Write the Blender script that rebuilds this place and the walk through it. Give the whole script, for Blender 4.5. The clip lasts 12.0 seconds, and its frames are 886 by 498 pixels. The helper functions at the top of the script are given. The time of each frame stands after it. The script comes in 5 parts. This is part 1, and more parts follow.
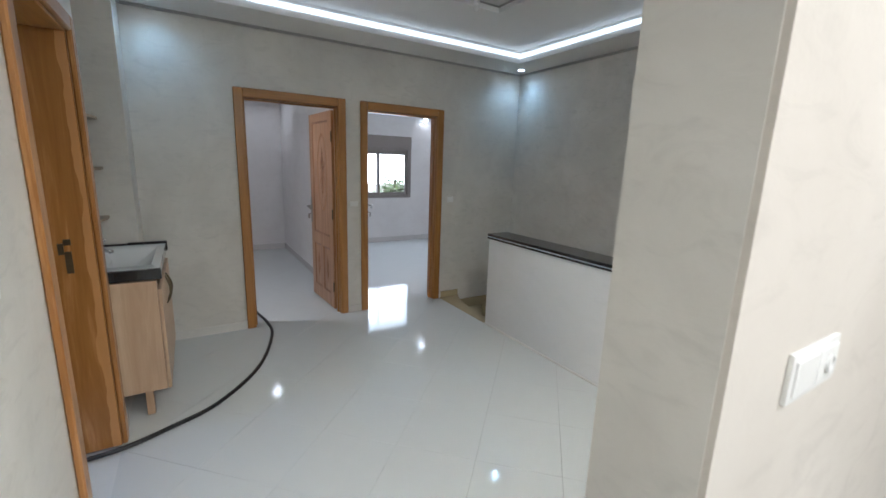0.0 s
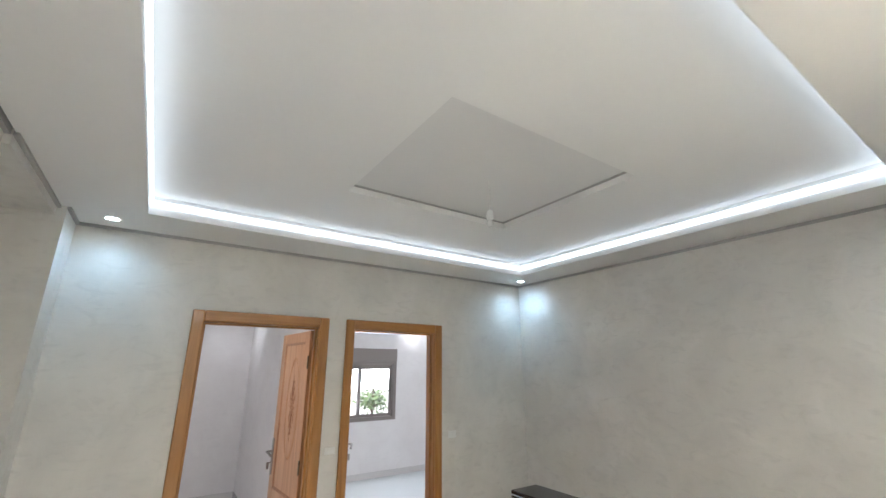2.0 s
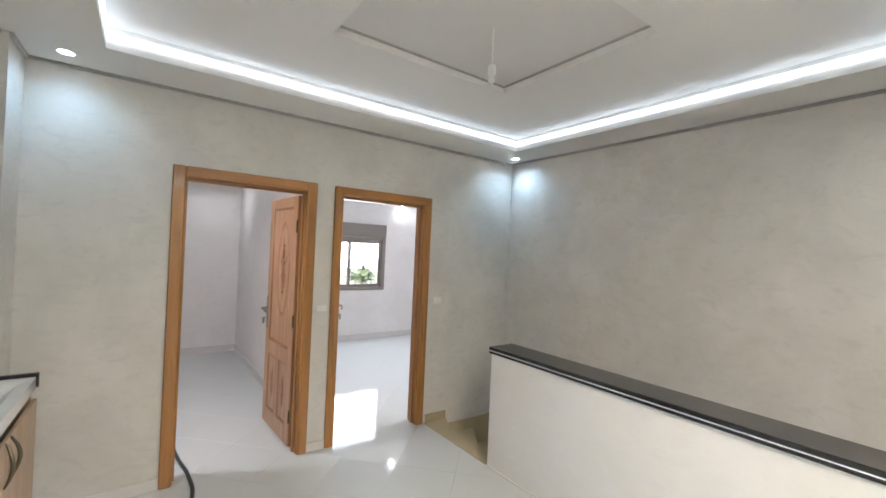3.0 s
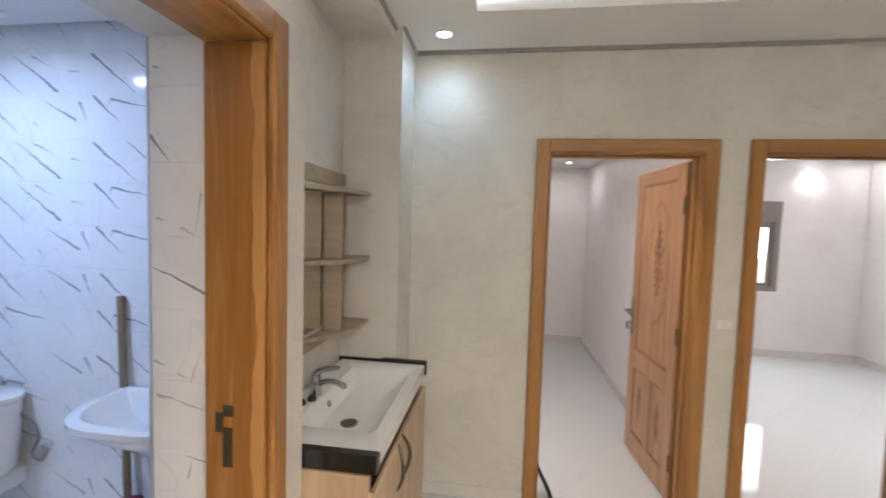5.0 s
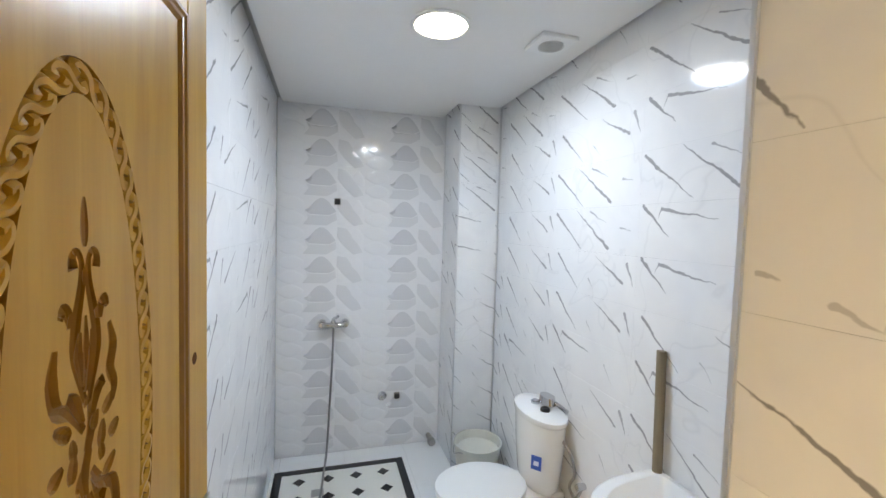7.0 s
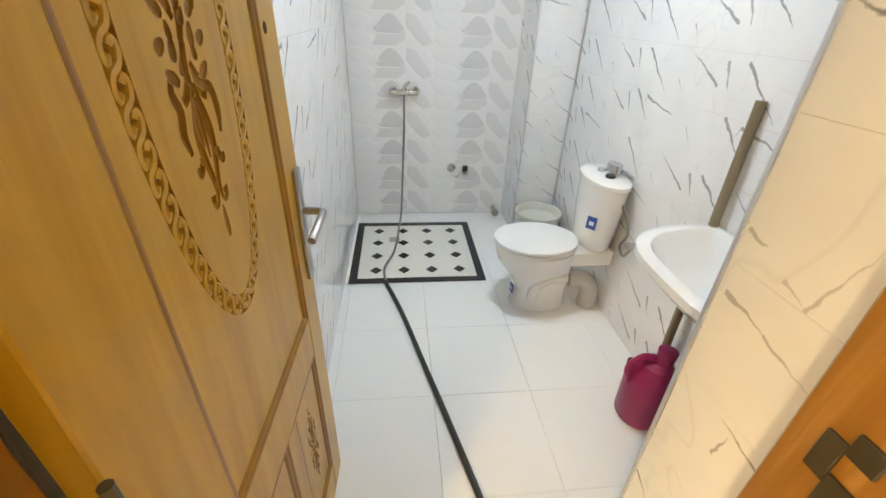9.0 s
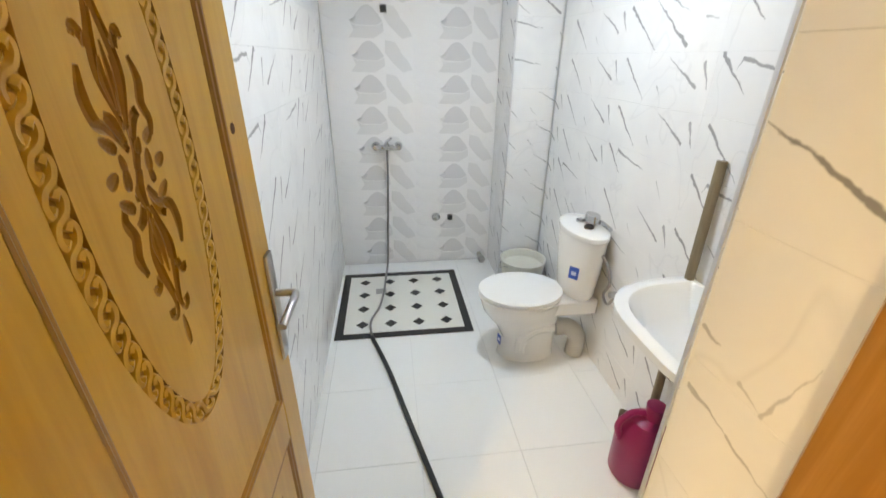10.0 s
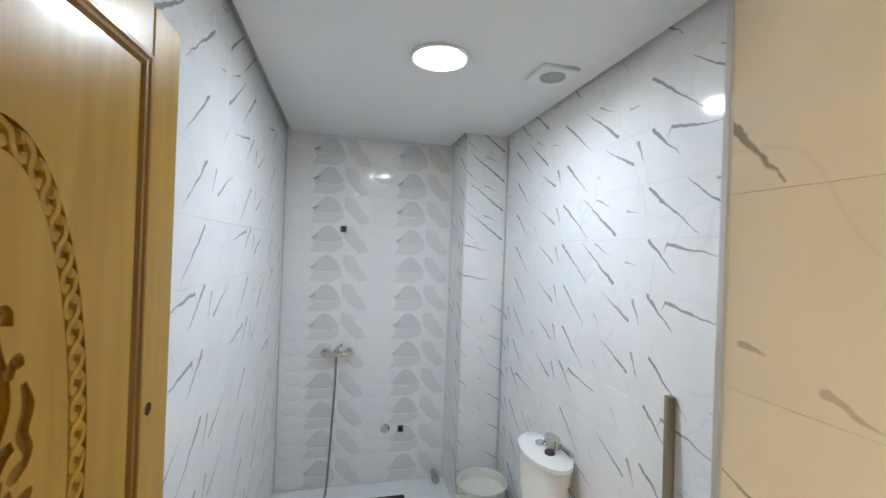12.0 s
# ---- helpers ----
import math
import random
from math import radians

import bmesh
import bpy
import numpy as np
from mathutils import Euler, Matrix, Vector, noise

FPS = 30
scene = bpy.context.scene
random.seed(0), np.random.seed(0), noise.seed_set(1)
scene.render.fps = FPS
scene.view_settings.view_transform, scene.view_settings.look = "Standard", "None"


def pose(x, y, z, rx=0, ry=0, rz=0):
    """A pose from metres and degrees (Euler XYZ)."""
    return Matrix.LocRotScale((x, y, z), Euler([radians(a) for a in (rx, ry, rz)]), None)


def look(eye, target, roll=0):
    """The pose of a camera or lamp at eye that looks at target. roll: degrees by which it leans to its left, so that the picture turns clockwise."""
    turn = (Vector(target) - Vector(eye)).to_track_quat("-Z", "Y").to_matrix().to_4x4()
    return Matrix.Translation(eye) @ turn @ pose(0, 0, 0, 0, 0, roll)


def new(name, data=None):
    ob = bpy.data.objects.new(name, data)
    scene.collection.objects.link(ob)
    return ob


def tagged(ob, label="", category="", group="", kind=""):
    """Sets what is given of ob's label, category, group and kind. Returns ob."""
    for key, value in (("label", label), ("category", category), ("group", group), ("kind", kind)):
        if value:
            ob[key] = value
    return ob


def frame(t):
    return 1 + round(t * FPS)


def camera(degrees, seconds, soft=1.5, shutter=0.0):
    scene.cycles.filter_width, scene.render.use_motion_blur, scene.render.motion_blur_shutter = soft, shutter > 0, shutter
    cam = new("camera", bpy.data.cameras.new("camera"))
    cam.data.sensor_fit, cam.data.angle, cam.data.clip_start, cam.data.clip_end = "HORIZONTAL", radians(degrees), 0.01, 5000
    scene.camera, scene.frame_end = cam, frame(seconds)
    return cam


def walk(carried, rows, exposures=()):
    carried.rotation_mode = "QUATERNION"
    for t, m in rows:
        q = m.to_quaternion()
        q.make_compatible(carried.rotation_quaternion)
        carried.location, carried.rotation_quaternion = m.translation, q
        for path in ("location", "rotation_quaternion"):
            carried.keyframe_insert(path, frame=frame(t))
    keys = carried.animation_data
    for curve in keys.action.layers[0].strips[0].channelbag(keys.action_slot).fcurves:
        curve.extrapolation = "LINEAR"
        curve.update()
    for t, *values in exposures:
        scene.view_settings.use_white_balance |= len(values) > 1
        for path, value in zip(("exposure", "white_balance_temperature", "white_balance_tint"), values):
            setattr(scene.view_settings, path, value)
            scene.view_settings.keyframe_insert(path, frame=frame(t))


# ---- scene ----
cam = camera(94.4, 12.0, shutter=0.2)
PATH = [
    (0, (0.187, 0.22, 1.544), (1.215, 1.888, 1.143), 1.9),
    (0.5, (0.29, 0.482, 1.601), (1.301, 2.198, 1.412), 1.8),
    (1, (0.353, 0.776, 1.648), (1.391, 2.484, 1.71), 1.6),
    (1.5, (0.386, 0.901, 1.717), (1.462, 2.555, 2.047), 0.9),
    (2, (0.379, 0.899, 1.74), (1.456, 2.49, 2.295), 0.0),
    (2.5, (0.394, 0.927, 1.705), (1.557, 2.519, 2.038), 0.5),
    (2.7, (0.405, 0.938, 1.67), (1.601, 2.532, 1.834), 1.3),
    (4.3, (0.447, 1.433, 1.585), (1.008, 3.339, 1.357), 2.3),
    (4.5, (0.44, 1.537, 1.577), (0.797, 3.495, 1.383), 2.1),
    (5, (0.349, 1.811, 1.63), (0.081, 3.789, 1.511), 1.7),
    (5.5, (0.267, 2.019, 1.65), (-0.741, 3.744, 1.552), 1.2),
    (6, (0.051, 2.219, 1.645), (-1.479, 3.507, 1.625), 2.2),
    (6.5, (-0.162, 2.270, 1.663), (-1.975, 3.114, 1.647), 1.3),
    (6.7, (-0.227, 2.297, 1.667), (-2.110, 2.972, 1.656), 1.0),
    (8.3, (-0.131, 2.392, 1.583), (-2.065, 2.520, 1.087), 1.2),
    (8.5, (-0.113, 2.389, 1.549), (-1.996, 2.529, 0.887), 1.4),
    (9, (-0.149, 2.356, 1.463), (-1.866, 2.558, 0.459), 2.3),
    (9.5, (-0.183, 2.363, 1.475), (-1.845, 2.593, 0.386), 1.6),
    (10, (-0.182, 2.406, 1.550), (-1.978, 2.648, 0.704), 0.6),
    (10.5, (-0.163, 2.407, 1.624), (-2.076, 2.662, 1.099), 1.3),
    (11, (-0.131, 2.413, 1.671), (-2.100, 2.674, 1.439), 1.8),
    (11.5, (-0.145, 2.412, 1.712), (-2.117, 2.743, 1.662), 2.0),
    (12, (-0.247, 2.425, 1.707), (-2.192, 2.891, 1.713), 2.1),
]
walk(cam, [(t, look(eye, target, roll)) for t, eye, target, roll in PATH],
     exposures=[(0.0, 0.08, 5400, 8), (0.6, 0.74, 5400, 8), (1.2, 0.84, 5500, 8), (2.7, 0.86, 5850, 10), (4.3, 1.02, 6000, 12), (5.0, 0.82, 6400, 15), (5.5, 0.70, 7100, 16), (6.1, 0.80, 7900, 14), (6.7, 1.06, 9200, 10),
                (8.3, 1.24, 11200, 9), (9.5, 1.42, 11700, 9), (10.5, 1.28, 11000, 9), (11.3, 1.04, 10700, 9), (12.0, 0.98, 10000, 8)])

# ---- world, sun, lights ----
world = bpy.data.worlds.new("sky")
scene.world = world
world.use_nodes = True
wn = world.node_tree
sky = wn.nodes.new("ShaderNodeTexSky")
sky.sky_type = "NISHITA"
sky.sun_disc = False
sky.sun_elevation, sky.sun_rotation = radians(56), radians(243)
wn.links.new(sky.outputs[0], wn.nodes["Background"].inputs[0])
wn.nodes["Background"].inputs[1].default_value = 0.15

COOL, BATH, WARM, SPOT = (0.88, 0.96, 1.0), (0.34, 0.55, 1.0), (1.0, 0.90, 0.78), (0.50, 0.78, 1.0)
LED_POWER, BATH_POWER, SOUTH_POWER, SPOT_POWER, ROOM_POWER, WINDOW_POWER = 1.55, 8.9, 72.0, 5.5, 26.0, 15.0
SOUTH_SPOTS = 92.0


def lamp(name, kind, m, power, colour, size=0.1, size_y=0.0, spot=0.0):
    data = bpy.data.lights.new(name, kind)
    data.energy, data.color = power, colour
    if kind == "AREA":
        data.shape, data.size = ("RECTANGLE", size) if size_y else ("DISK", size)
        if size_y:
            data.size_y = size_y
    else:
        data.shadow_soft_size = size
    if spot:
        data.spot_size, data.spot_blend = radians(spot), 1.0
    ob = new(name, data)
    ob.matrix_world = m
    return ob


sun = lamp("sun", "SUN", look((-6, -3, 10), (0, 0, 0)), 5.0, (1.0, 0.95, 0.88))
sun.data.angle = radians(0.6)
bath_light = lamp("bath_lamp_light", "AREA", pose(-1.86, 2.77, 2.466), BATH_POWER, BATH, 0.2)
bath_light.data.spread = radians(168)
lamp("south_room_light", "AREA", pose(1.2, -1.0, 2.6), SOUTH_POWER, WARM, 1.6, 1.6)
lamp("spot_light_ne", "SPOT", pose(3.45, 3.97, 2.59), SPOT_POWER, SPOT, 0.03, spot=150)
lamp("spot_light_nw", "SPOT", pose(0.03, 3.97, 2.59), SPOT_POWER * 0.75, SPOT, 0.03, spot=150)
# South soffit spots light the hall; the one at x 3.20 is added, unseen.
for x, k, tone in ((1.45, 1.45, (1.0, 0.86, 0.66)), (3.20, 0.08, WARM)):
    lamp("spot_light_south", "SPOT", pose(x, 0.93, 2.59), SOUTH_SPOTS * k, tone, 0.035, spot=165)
# The two at y 4.52 are added fill lights hidden over the doors, without fixtures.
for x, y, z, k in ((1.2, 7.26, 2.44, 0.12), (0.2, 4.52, 2.41, 1.15), (4.80, 7.45, 2.57, 0.07), (3.6, 4.52, 2.54, 1.4), (4.3, 7.64, 2.40, 0.05)):
    lamp("room_spot_light", "AREA", pose(x, y, z), ROOM_POWER * k * 0.48, (1.0, 0.94, 0.91), 0.09)
lamp("window_daylight", "AREA", pose(3.4, 7.72, 1.4, -90), WINDOW_POWER, (0.92, 0.96, 1.0), 1.1, 0.9)

# ---- materials ----
def material(name, colour=(0.8, 0.8, 0.8), rough=0.5, metal=0.0, coat=0.0):
    m = bpy.data.materials.new(name)
    m.use_nodes = True
    b = m.node_tree.nodes["Principled BSDF"]
    b.inputs["Base Color"].default_value = (*colour, 1)
    b.inputs["Roughness"].default_value = rough
    b.inputs["Metallic"].default_value = metal
    b.inputs["Coat Weight"].default_value = coat
    b.inputs["Coat Roughness"].default_value = 0.06
    return m


class Net:
    """Short hand for wiring one material."""

    def __init__(self, m):
        self.t, self.b = m.node_tree, m.node_tree.nodes["Principled BSDF"]

    def add(self, kind, **values):
        n = self.t.nodes.new("ShaderNode" + kind)
        for k, v in values.items():
            if k == "op":
                n.operation = v
            elif k == "dims":
                n.voronoi_dimensions = v
            else:
                n.inputs[k.replace("_", " ")].default_value = v
        return n

    def link(self, a, b):
        self.t.links.new(a, b)

    def math(self, op, a, b=0.0):
        n = self.t.nodes.new("ShaderNodeMath")
        n.operation = op
        if op == "COMPARE":
            n.inputs[2].default_value = 0.25
        for i, v in enumerate((a, b)):
            if isinstance(v, (int, float)):
                n.inputs[i].default_value = v
            else:
                self.link(v, n.inputs[i])
        return n.outputs[0]

    def ramp(self, fac, *stops):
        n = self.t.nodes.new("ShaderNodeValToRGB")
        e = n.color_ramp.elements
        while len(e) < len(stops):
            e.new(0.5)
        for el, (p, c) in zip(e, stops):
            el.position, el.color = p, (*c, 1)
        self.link(fac, n.inputs[0])
        return n.outputs[0]

    def mix(self, fac, a, b, mode="MIX"):
        n = self.t.nodes.new("ShaderNodeMix")
        n.data_type, n.blend_type = "RGBA", mode
        for i, v in ((0, fac), (6, a), (7, b)):
            if isinstance(v, (int, float)):
                n.inputs[i].default_value = v
            elif isinstance(v, tuple):
                n.inputs[i].default_value = (*v, 1)
            else:
                self.link(v, n.inputs[i])
        return n.outputs[2]

    def where(self, scale=(1, 1, 1), turn=(0, 0, 0), jitter=0.0):
        g = self.t.nodes.new("ShaderNodeNewGeometry").outputs["Position"]
        if jitter:
            r = self.t.nodes.new("ShaderNodeObjectInfo").outputs["Random"]
            v = self.add("VectorMath", op="ADD")
            self.link(g, v.inputs[0])
            self.link(self.math("MULTIPLY", r, jitter), v.inputs[1])
            g = v.outputs[0]
        n = self.t.nodes.new("ShaderNodeMapping")
        n.inputs["Scale"].default_value = scale
        n.inputs["Rotation"].default_value = tuple(radians(a) for a in turn)
        self.link(g, n.inputs[0])
        return n.outputs[0]

    def noise(self, vec, scale, detail=4.0, rough=0.55, distort=0.0):
        n = self.add("TexNoise", Scale=scale, Detail=detail, Roughness=rough, Distortion=distort)
        self.link(vec, n.inputs["Vector"])
        return n.outputs["Fac"]

    def bump(self, height, strength=0.2, distance=0.002):
        n = self.add("Bump", Strength=strength, Distance=distance)
        self.link(height, n.inputs["Height"])
        self.link(n.outputs[0], self.b.inputs["Normal"])

    def colour(self, c):
        self.link(c, self.b.inputs["Base Color"])

    def rough(self, r):
        self.link(r, self.b.inputs["Roughness"])


def stucco(name, a, b, c, rough=0.42, scale=1.0, streaky=0.82):
    """Trowelled, slightly polished plaster: soft clouds, trowel streaks and fine grain."""
    m = material(name)
    n = Net(m)
    w = n.where()
    cloud = n.noise(w, 2.3 * scale, 6, 0.6, 0.6)
    streak = n.noise(n.where((1, 1, 2.2), (20, 15, 0)), 7 * scale, 5, 0.62, 1.2)
    col = n.ramp(cloud, (0.30, a), (0.52, b), (0.75, c))
    col = n.mix(n.ramp(streak, (0.52, (0, 0, 0)), (0.72, (0.55, 0.55, 0.55))), col, tuple(v * streaky for v in b))
    n.colour(col)
    n.rough(n.math("ADD", n.math("MULTIPLY", streak, 0.25), rough - 0.12))
    n.bump(n.math("ADD", n.noise(w, 55, 3), n.math("MULTIPLY", streak, 2.0)), 0.18, 0.003)
    return m


def wood(name, dark, mid, light, along="z", rough=0.32, coat=0.25, blotch=0.0, sap=None):
    """Varnished softwood with long grain, pores and lighter sapwood streaks."""
    m = material(name, rough=rough, coat=coat)
    n = Net(m)
    s = {"z": (1, 1, 0.07), "x": (0.07, 1, 1), "y": (1, 0.07, 1)}[along]
    w = n.where(s, jitter=7.0)
    g = n.noise(w, 13, 5, 0.55, 1.4)
    f = n.noise(w, 120, 3, 0.6)
    col = n.ramp(g, (0.30, dark), (0.5, mid), (0.72, light))
    col = n.mix(n.ramp(f, (0.45, (0, 0, 0)), (0.75, (0.35, 0.35, 0.35))), col, dark)
    if blotch:
        s2 = {"z": (1, 1, 0.22), "x": (0.22, 1, 1), "y": (1, 0.22, 1)}[along]
        p = n.noise(n.where(s2, jitter=3.0), 7, 2, 0.5, 0.5)
        col = n.mix(n.ramp(p, (0.60, (0, 0, 0)), (0.615, (blotch, blotch, blotch))), col, light)
    if sap:
        sep = n.t.nodes.new("ShaderNodeSeparateXYZ")
        n.link(n.t.nodes.new("ShaderNodeNewGeometry").outputs["Position"], sep.inputs[0])
        sway = n.noise(n.where((0, 0, 1)), 2.6, 3, 0.5)
        inside = n.math("GREATER_THAN", sep.outputs[0], n.math("ADD", n.math("MULTIPLY", sway, 0.11), sap[0]))
        inside = n.math("MULTIPLY", inside, n.math("LESS_THAN", sep.outputs[0], sap[1]))
        col = n.mix(n.math("MULTIPLY", inside, 0.75), col, light)
    n.colour(col)
    n.bump(f, 0.08, 0.001)
    return m


VEIN_PRINTS = [  # print, start, end, half width at its thick end, depth of tone; metres from the tile's lower corner
    (0, (0.024, 0.194), (0.148, 0.080), 0.0083, 0.75), (0, (0.110, 0.180), (0.335, 0.138), 0.0072, 0.70), (0, (0.110, 0.182), (0.092, 0.148), 0.0052, 0.62),
    (0, (0.440, 0.120), (0.490, 0.050), 0.0040, 0.53), (1, (0.045, 0.172), (0.220, 0.020), 0.0075, 0.75), (1, (0.524, 0.088), (0.350, 0.181), 0.0072, 0.70),
    (1, (0.548, 0.165), (0.585, 0.085), 0.0086, 0.62), (1, (0.300, 0.080), (0.345, 0.030), 0.0038, 0.53), (2, (0.017, 0.180), (0.238, 0.010), 0.0078, 0.75),
    (2, (0.430, 0.020), (0.190, 0.190), 0.0080, 0.75), (2, (0.298, 0.178), (0.406, 0.130), 0.0048, 0.62), (2, (0.500, 0.110), (0.560, 0.100), 0.0057, 0.49)]
VEIN_STRIP = [
    (0, (-0.598, 1.845), (-0.538, 1.780), 0.0060, 0.8), (0, (-0.429, 1.746), (-0.446, 1.690), 0.0036, 0.35), (0, (-0.443, 1.690), (-0.467, 1.584), 0.0048, 0.40),
    (0, (-0.505, 1.598), (-0.467, 1.584), 0.0060, 0.40), (0, (-0.405, 1.417), (-0.592, 1.491), 0.0062, 0.85), (0, (-0.577, 1.624), (-0.552, 1.621), 0.0055, 0.45),
    (0, (-0.583, 1.228), (-0.556, 1.219), 0.0055, 0.50), (0, (-0.513, 1.197), (-0.475, 1.184), 0.0048, 0.35), (0, (-0.475, 1.184), (-0.445, 1.275), 0.0042, 0.40),
    (0, (-0.578, 1.132), (-0.505, 1.116), 0.0055, 0.55), (0, (-0.505, 1.116), (-0.415, 1.095), 0.0040, 0.50), (0, (-0.418, 0.949), (-0.500, 0.966), 0.0045, 0.70),
    (0, (-0.486, 0.901), (-0.476, 0.950), 0.0050, 0.6), (0, (-0.592, 0.688), (-0.530, 0.655), 0.0042, 0.7), (0, (-0.579, 2.025), (-0.560, 2.023), 0.0055, 0.5)]


def marble(name, flip=1.0, size=(0.6, 0.2), corner=(-0.94, 0.176), veins=VEIN_PRINTS, prints=3):
    """Glazed white wall tile printed with short dark vein strokes; the prints change from tile to tile."""
    m = material(name, rough=0.10)
    n = Net(m)
    sep = n.t.nodes.new("ShaderNodeSeparateXYZ")
    n.link(n.t.nodes.new("ShaderNodeNewGeometry").outputs["Position"], sep.inputs[0])
    u = n.math("MULTIPLY", n.math("ADD", sep.outputs[0], sep.outputs[1]), flip)
    comb = n.t.nodes.new("ShaderNodeCombineXYZ")
    n.link(u, comb.inputs[0])
    n.link(sep.outputs[2], comb.inputs[1])
    p = comb.outputs[0]
    which = None
    if prints > 1:
        au, av = n.math("DIVIDE", n.math("SUBTRACT", u, corner[0]), size[0]), n.math("DIVIDE", n.math("SUBTRACT", sep.outputs[2], corner[1]), size[1])
        cell = n.t.nodes.new("ShaderNodeCombineXYZ")
        n.link(n.math("FLOOR", au), cell.inputs[0])
        n.link(n.math("FLOOR", av), cell.inputs[1])
        dice = n.t.nodes.new("ShaderNodeTexWhiteNoise")
        dice.noise_dimensions = "2D"
        n.link(cell.outputs[0], dice.inputs["Vector"])
        which = n.math("FLOOR", n.math("MULTIPLY", dice.outputs["Value"], prints - 0.001))
        spot = n.t.nodes.new("ShaderNodeCombineXYZ")
        n.link(n.math("MULTIPLY", n.math("FRACT", au), size[0]), spot.inputs[0])
        n.link(n.math("MULTIPLY", n.math("FRACT", av), size[1]), spot.inputs[1])
        p = spot.outputs[0]
    for scale, reach in ((16.0, 0.022), (75.0, 0.006)):
        wob = n.add("TexNoise", Scale=scale, Detail=2.0)
        n.link(comb.outputs[0], wob.inputs["Vector"])
        half = n.add("VectorMath", op="SUBTRACT")
        n.link(wob.outputs["Color"], half.inputs[0])
        half.inputs[1].default_value = (0.5, 0.5, 0.5)
        flat2 = n.add("VectorMath", op="MULTIPLY")
        n.link(half.outputs[0], flat2.inputs[0])
        flat2.inputs[1].default_value = (reach, reach, 0)
        moved = n.add("VectorMath", op="ADD")
        n.link(p, moved.inputs[0])
        n.link(flat2.outputs[0], moved.inputs[1])
        p = moved.outputs[0]
    uneven = n.math("ADD", n.math("MULTIPLY", n.noise(comb.outputs[0], 45, 2), 1.3), 0.35)
    dark = None
    for kind, a, b, wide, tone in veins:
        if flip < 0:
            a, b = (size[0] - a[0], a[1]), (size[0] - b[0], b[1])
        d = (b[0] - a[0], b[1] - a[1], 0.0)
        rel = n.add("VectorMath", op="SUBTRACT")
        n.link(p, rel.inputs[0])
        rel.inputs[1].default_value = (*a, 0)
        dot = n.add("VectorMath", op="DOT_PRODUCT")
        n.link(rel.outputs[0], dot.inputs[0])
        dot.inputs[1].default_value = tuple(v / (d[0] ** 2 + d[1] ** 2) for v in d)
        t = n.math("MINIMUM", n.math("MAXIMUM", dot.outputs["Value"], 0.0), 1.0)
        on = n.add("VectorMath", op="SCALE")
        on.inputs[0].default_value = d
        n.link(t, on.inputs["Scale"])
        gap = n.add("VectorMath", op="DISTANCE")
        n.link(rel.outputs[0], gap.inputs[0])
        n.link(on.outputs[0], gap.inputs[1])
        w = n.math("MULTIPLY", n.math("SUBTRACT", 1.0, n.math("MULTIPLY", t, 0.72)), uneven)
        hit = n.math("SUBTRACT", n.math("MULTIPLY", w, wide), gap.outputs["Value"])
        stroke = n.math("MULTIPLY", n.math("MINIMUM", n.math("MAXIMUM", n.math("MULTIPLY", hit, 420.0), 0.0), 1.0), tone)
        if which is not None:
            stroke = n.math("MULTIPLY", stroke, n.math("COMPARE", which, float(kind)))
        dark = stroke if dark is None else n.math("MAXIMUM", dark, stroke)
    cloud = n.noise(comb.outputs[0], 5, 4, 0.5, 0.8)
    hair = n.math("ABSOLUTE", n.math("SUBTRACT", n.noise(n.where((1, 1, 0.8)), 2.6, 3, 0.5, 0.5), 0.5))
    base = n.ramp(cloud, (0.3, (0.81, 0.81, 0.81)), (0.7, (0.87, 0.87, 0.86)))
    base = n.mix(n.ramp(hair, (0.0, (0.20, 0.20, 0.20)), (0.008, (0, 0, 0))), base, (0.55, 0.55, 0.56))
    n.colour(n.mix(dark, base, (0.19, 0.185, 0.19)))
    return m


def gloss_tile(name, colour, rough=0.06, vary=0.02):
    m = material(name, colour, rough)
    n = Net(m)
    c = n.noise(n.where(), 3, 4, 0.5)
    r = n.t.nodes.new("ShaderNodeObjectInfo").outputs["Random"]
    k = n.math("ADD", n.math("MULTIPLY", c, vary * 2), n.math("MULTIPLY", r, vary))
    n.colour(n.mix(k, colour, tuple(v * 0.55 for v in colour)))
    n.rough(n.math("ADD", n.math("MULTIPLY", n.noise(n.where(), 6, 3), 0.06), rough - 0.02))
    return m


def grainy(name, colour, rough, scale=60, depth=0.12, strength=0.1, metal=0.0, coat=0.0):
    m = material(name, colour, rough, metal, coat)
    n = Net(m)
    a = n.noise(n.where(), scale, 4)
    b = n.noise(n.where(), scale / 12, 4)
    k = n.math("ADD", n.math("MULTIPLY", a, depth), n.math("MULTIPLY", b, depth))
    n.colour(n.mix(k, colour, tuple(v * 0.45 for v in colour)))
    n.bump(a, strength, 0.001)
    return m


def glow(name, colour, strength):
    m = material(name, (0.9, 0.9, 0.9))
    b = m.node_tree.nodes["Principled BSDF"]
    b.inputs["Emission Color"].default_value = (*colour, 1)
    b.inputs["Emission Strength"].default_value = strength
    return m


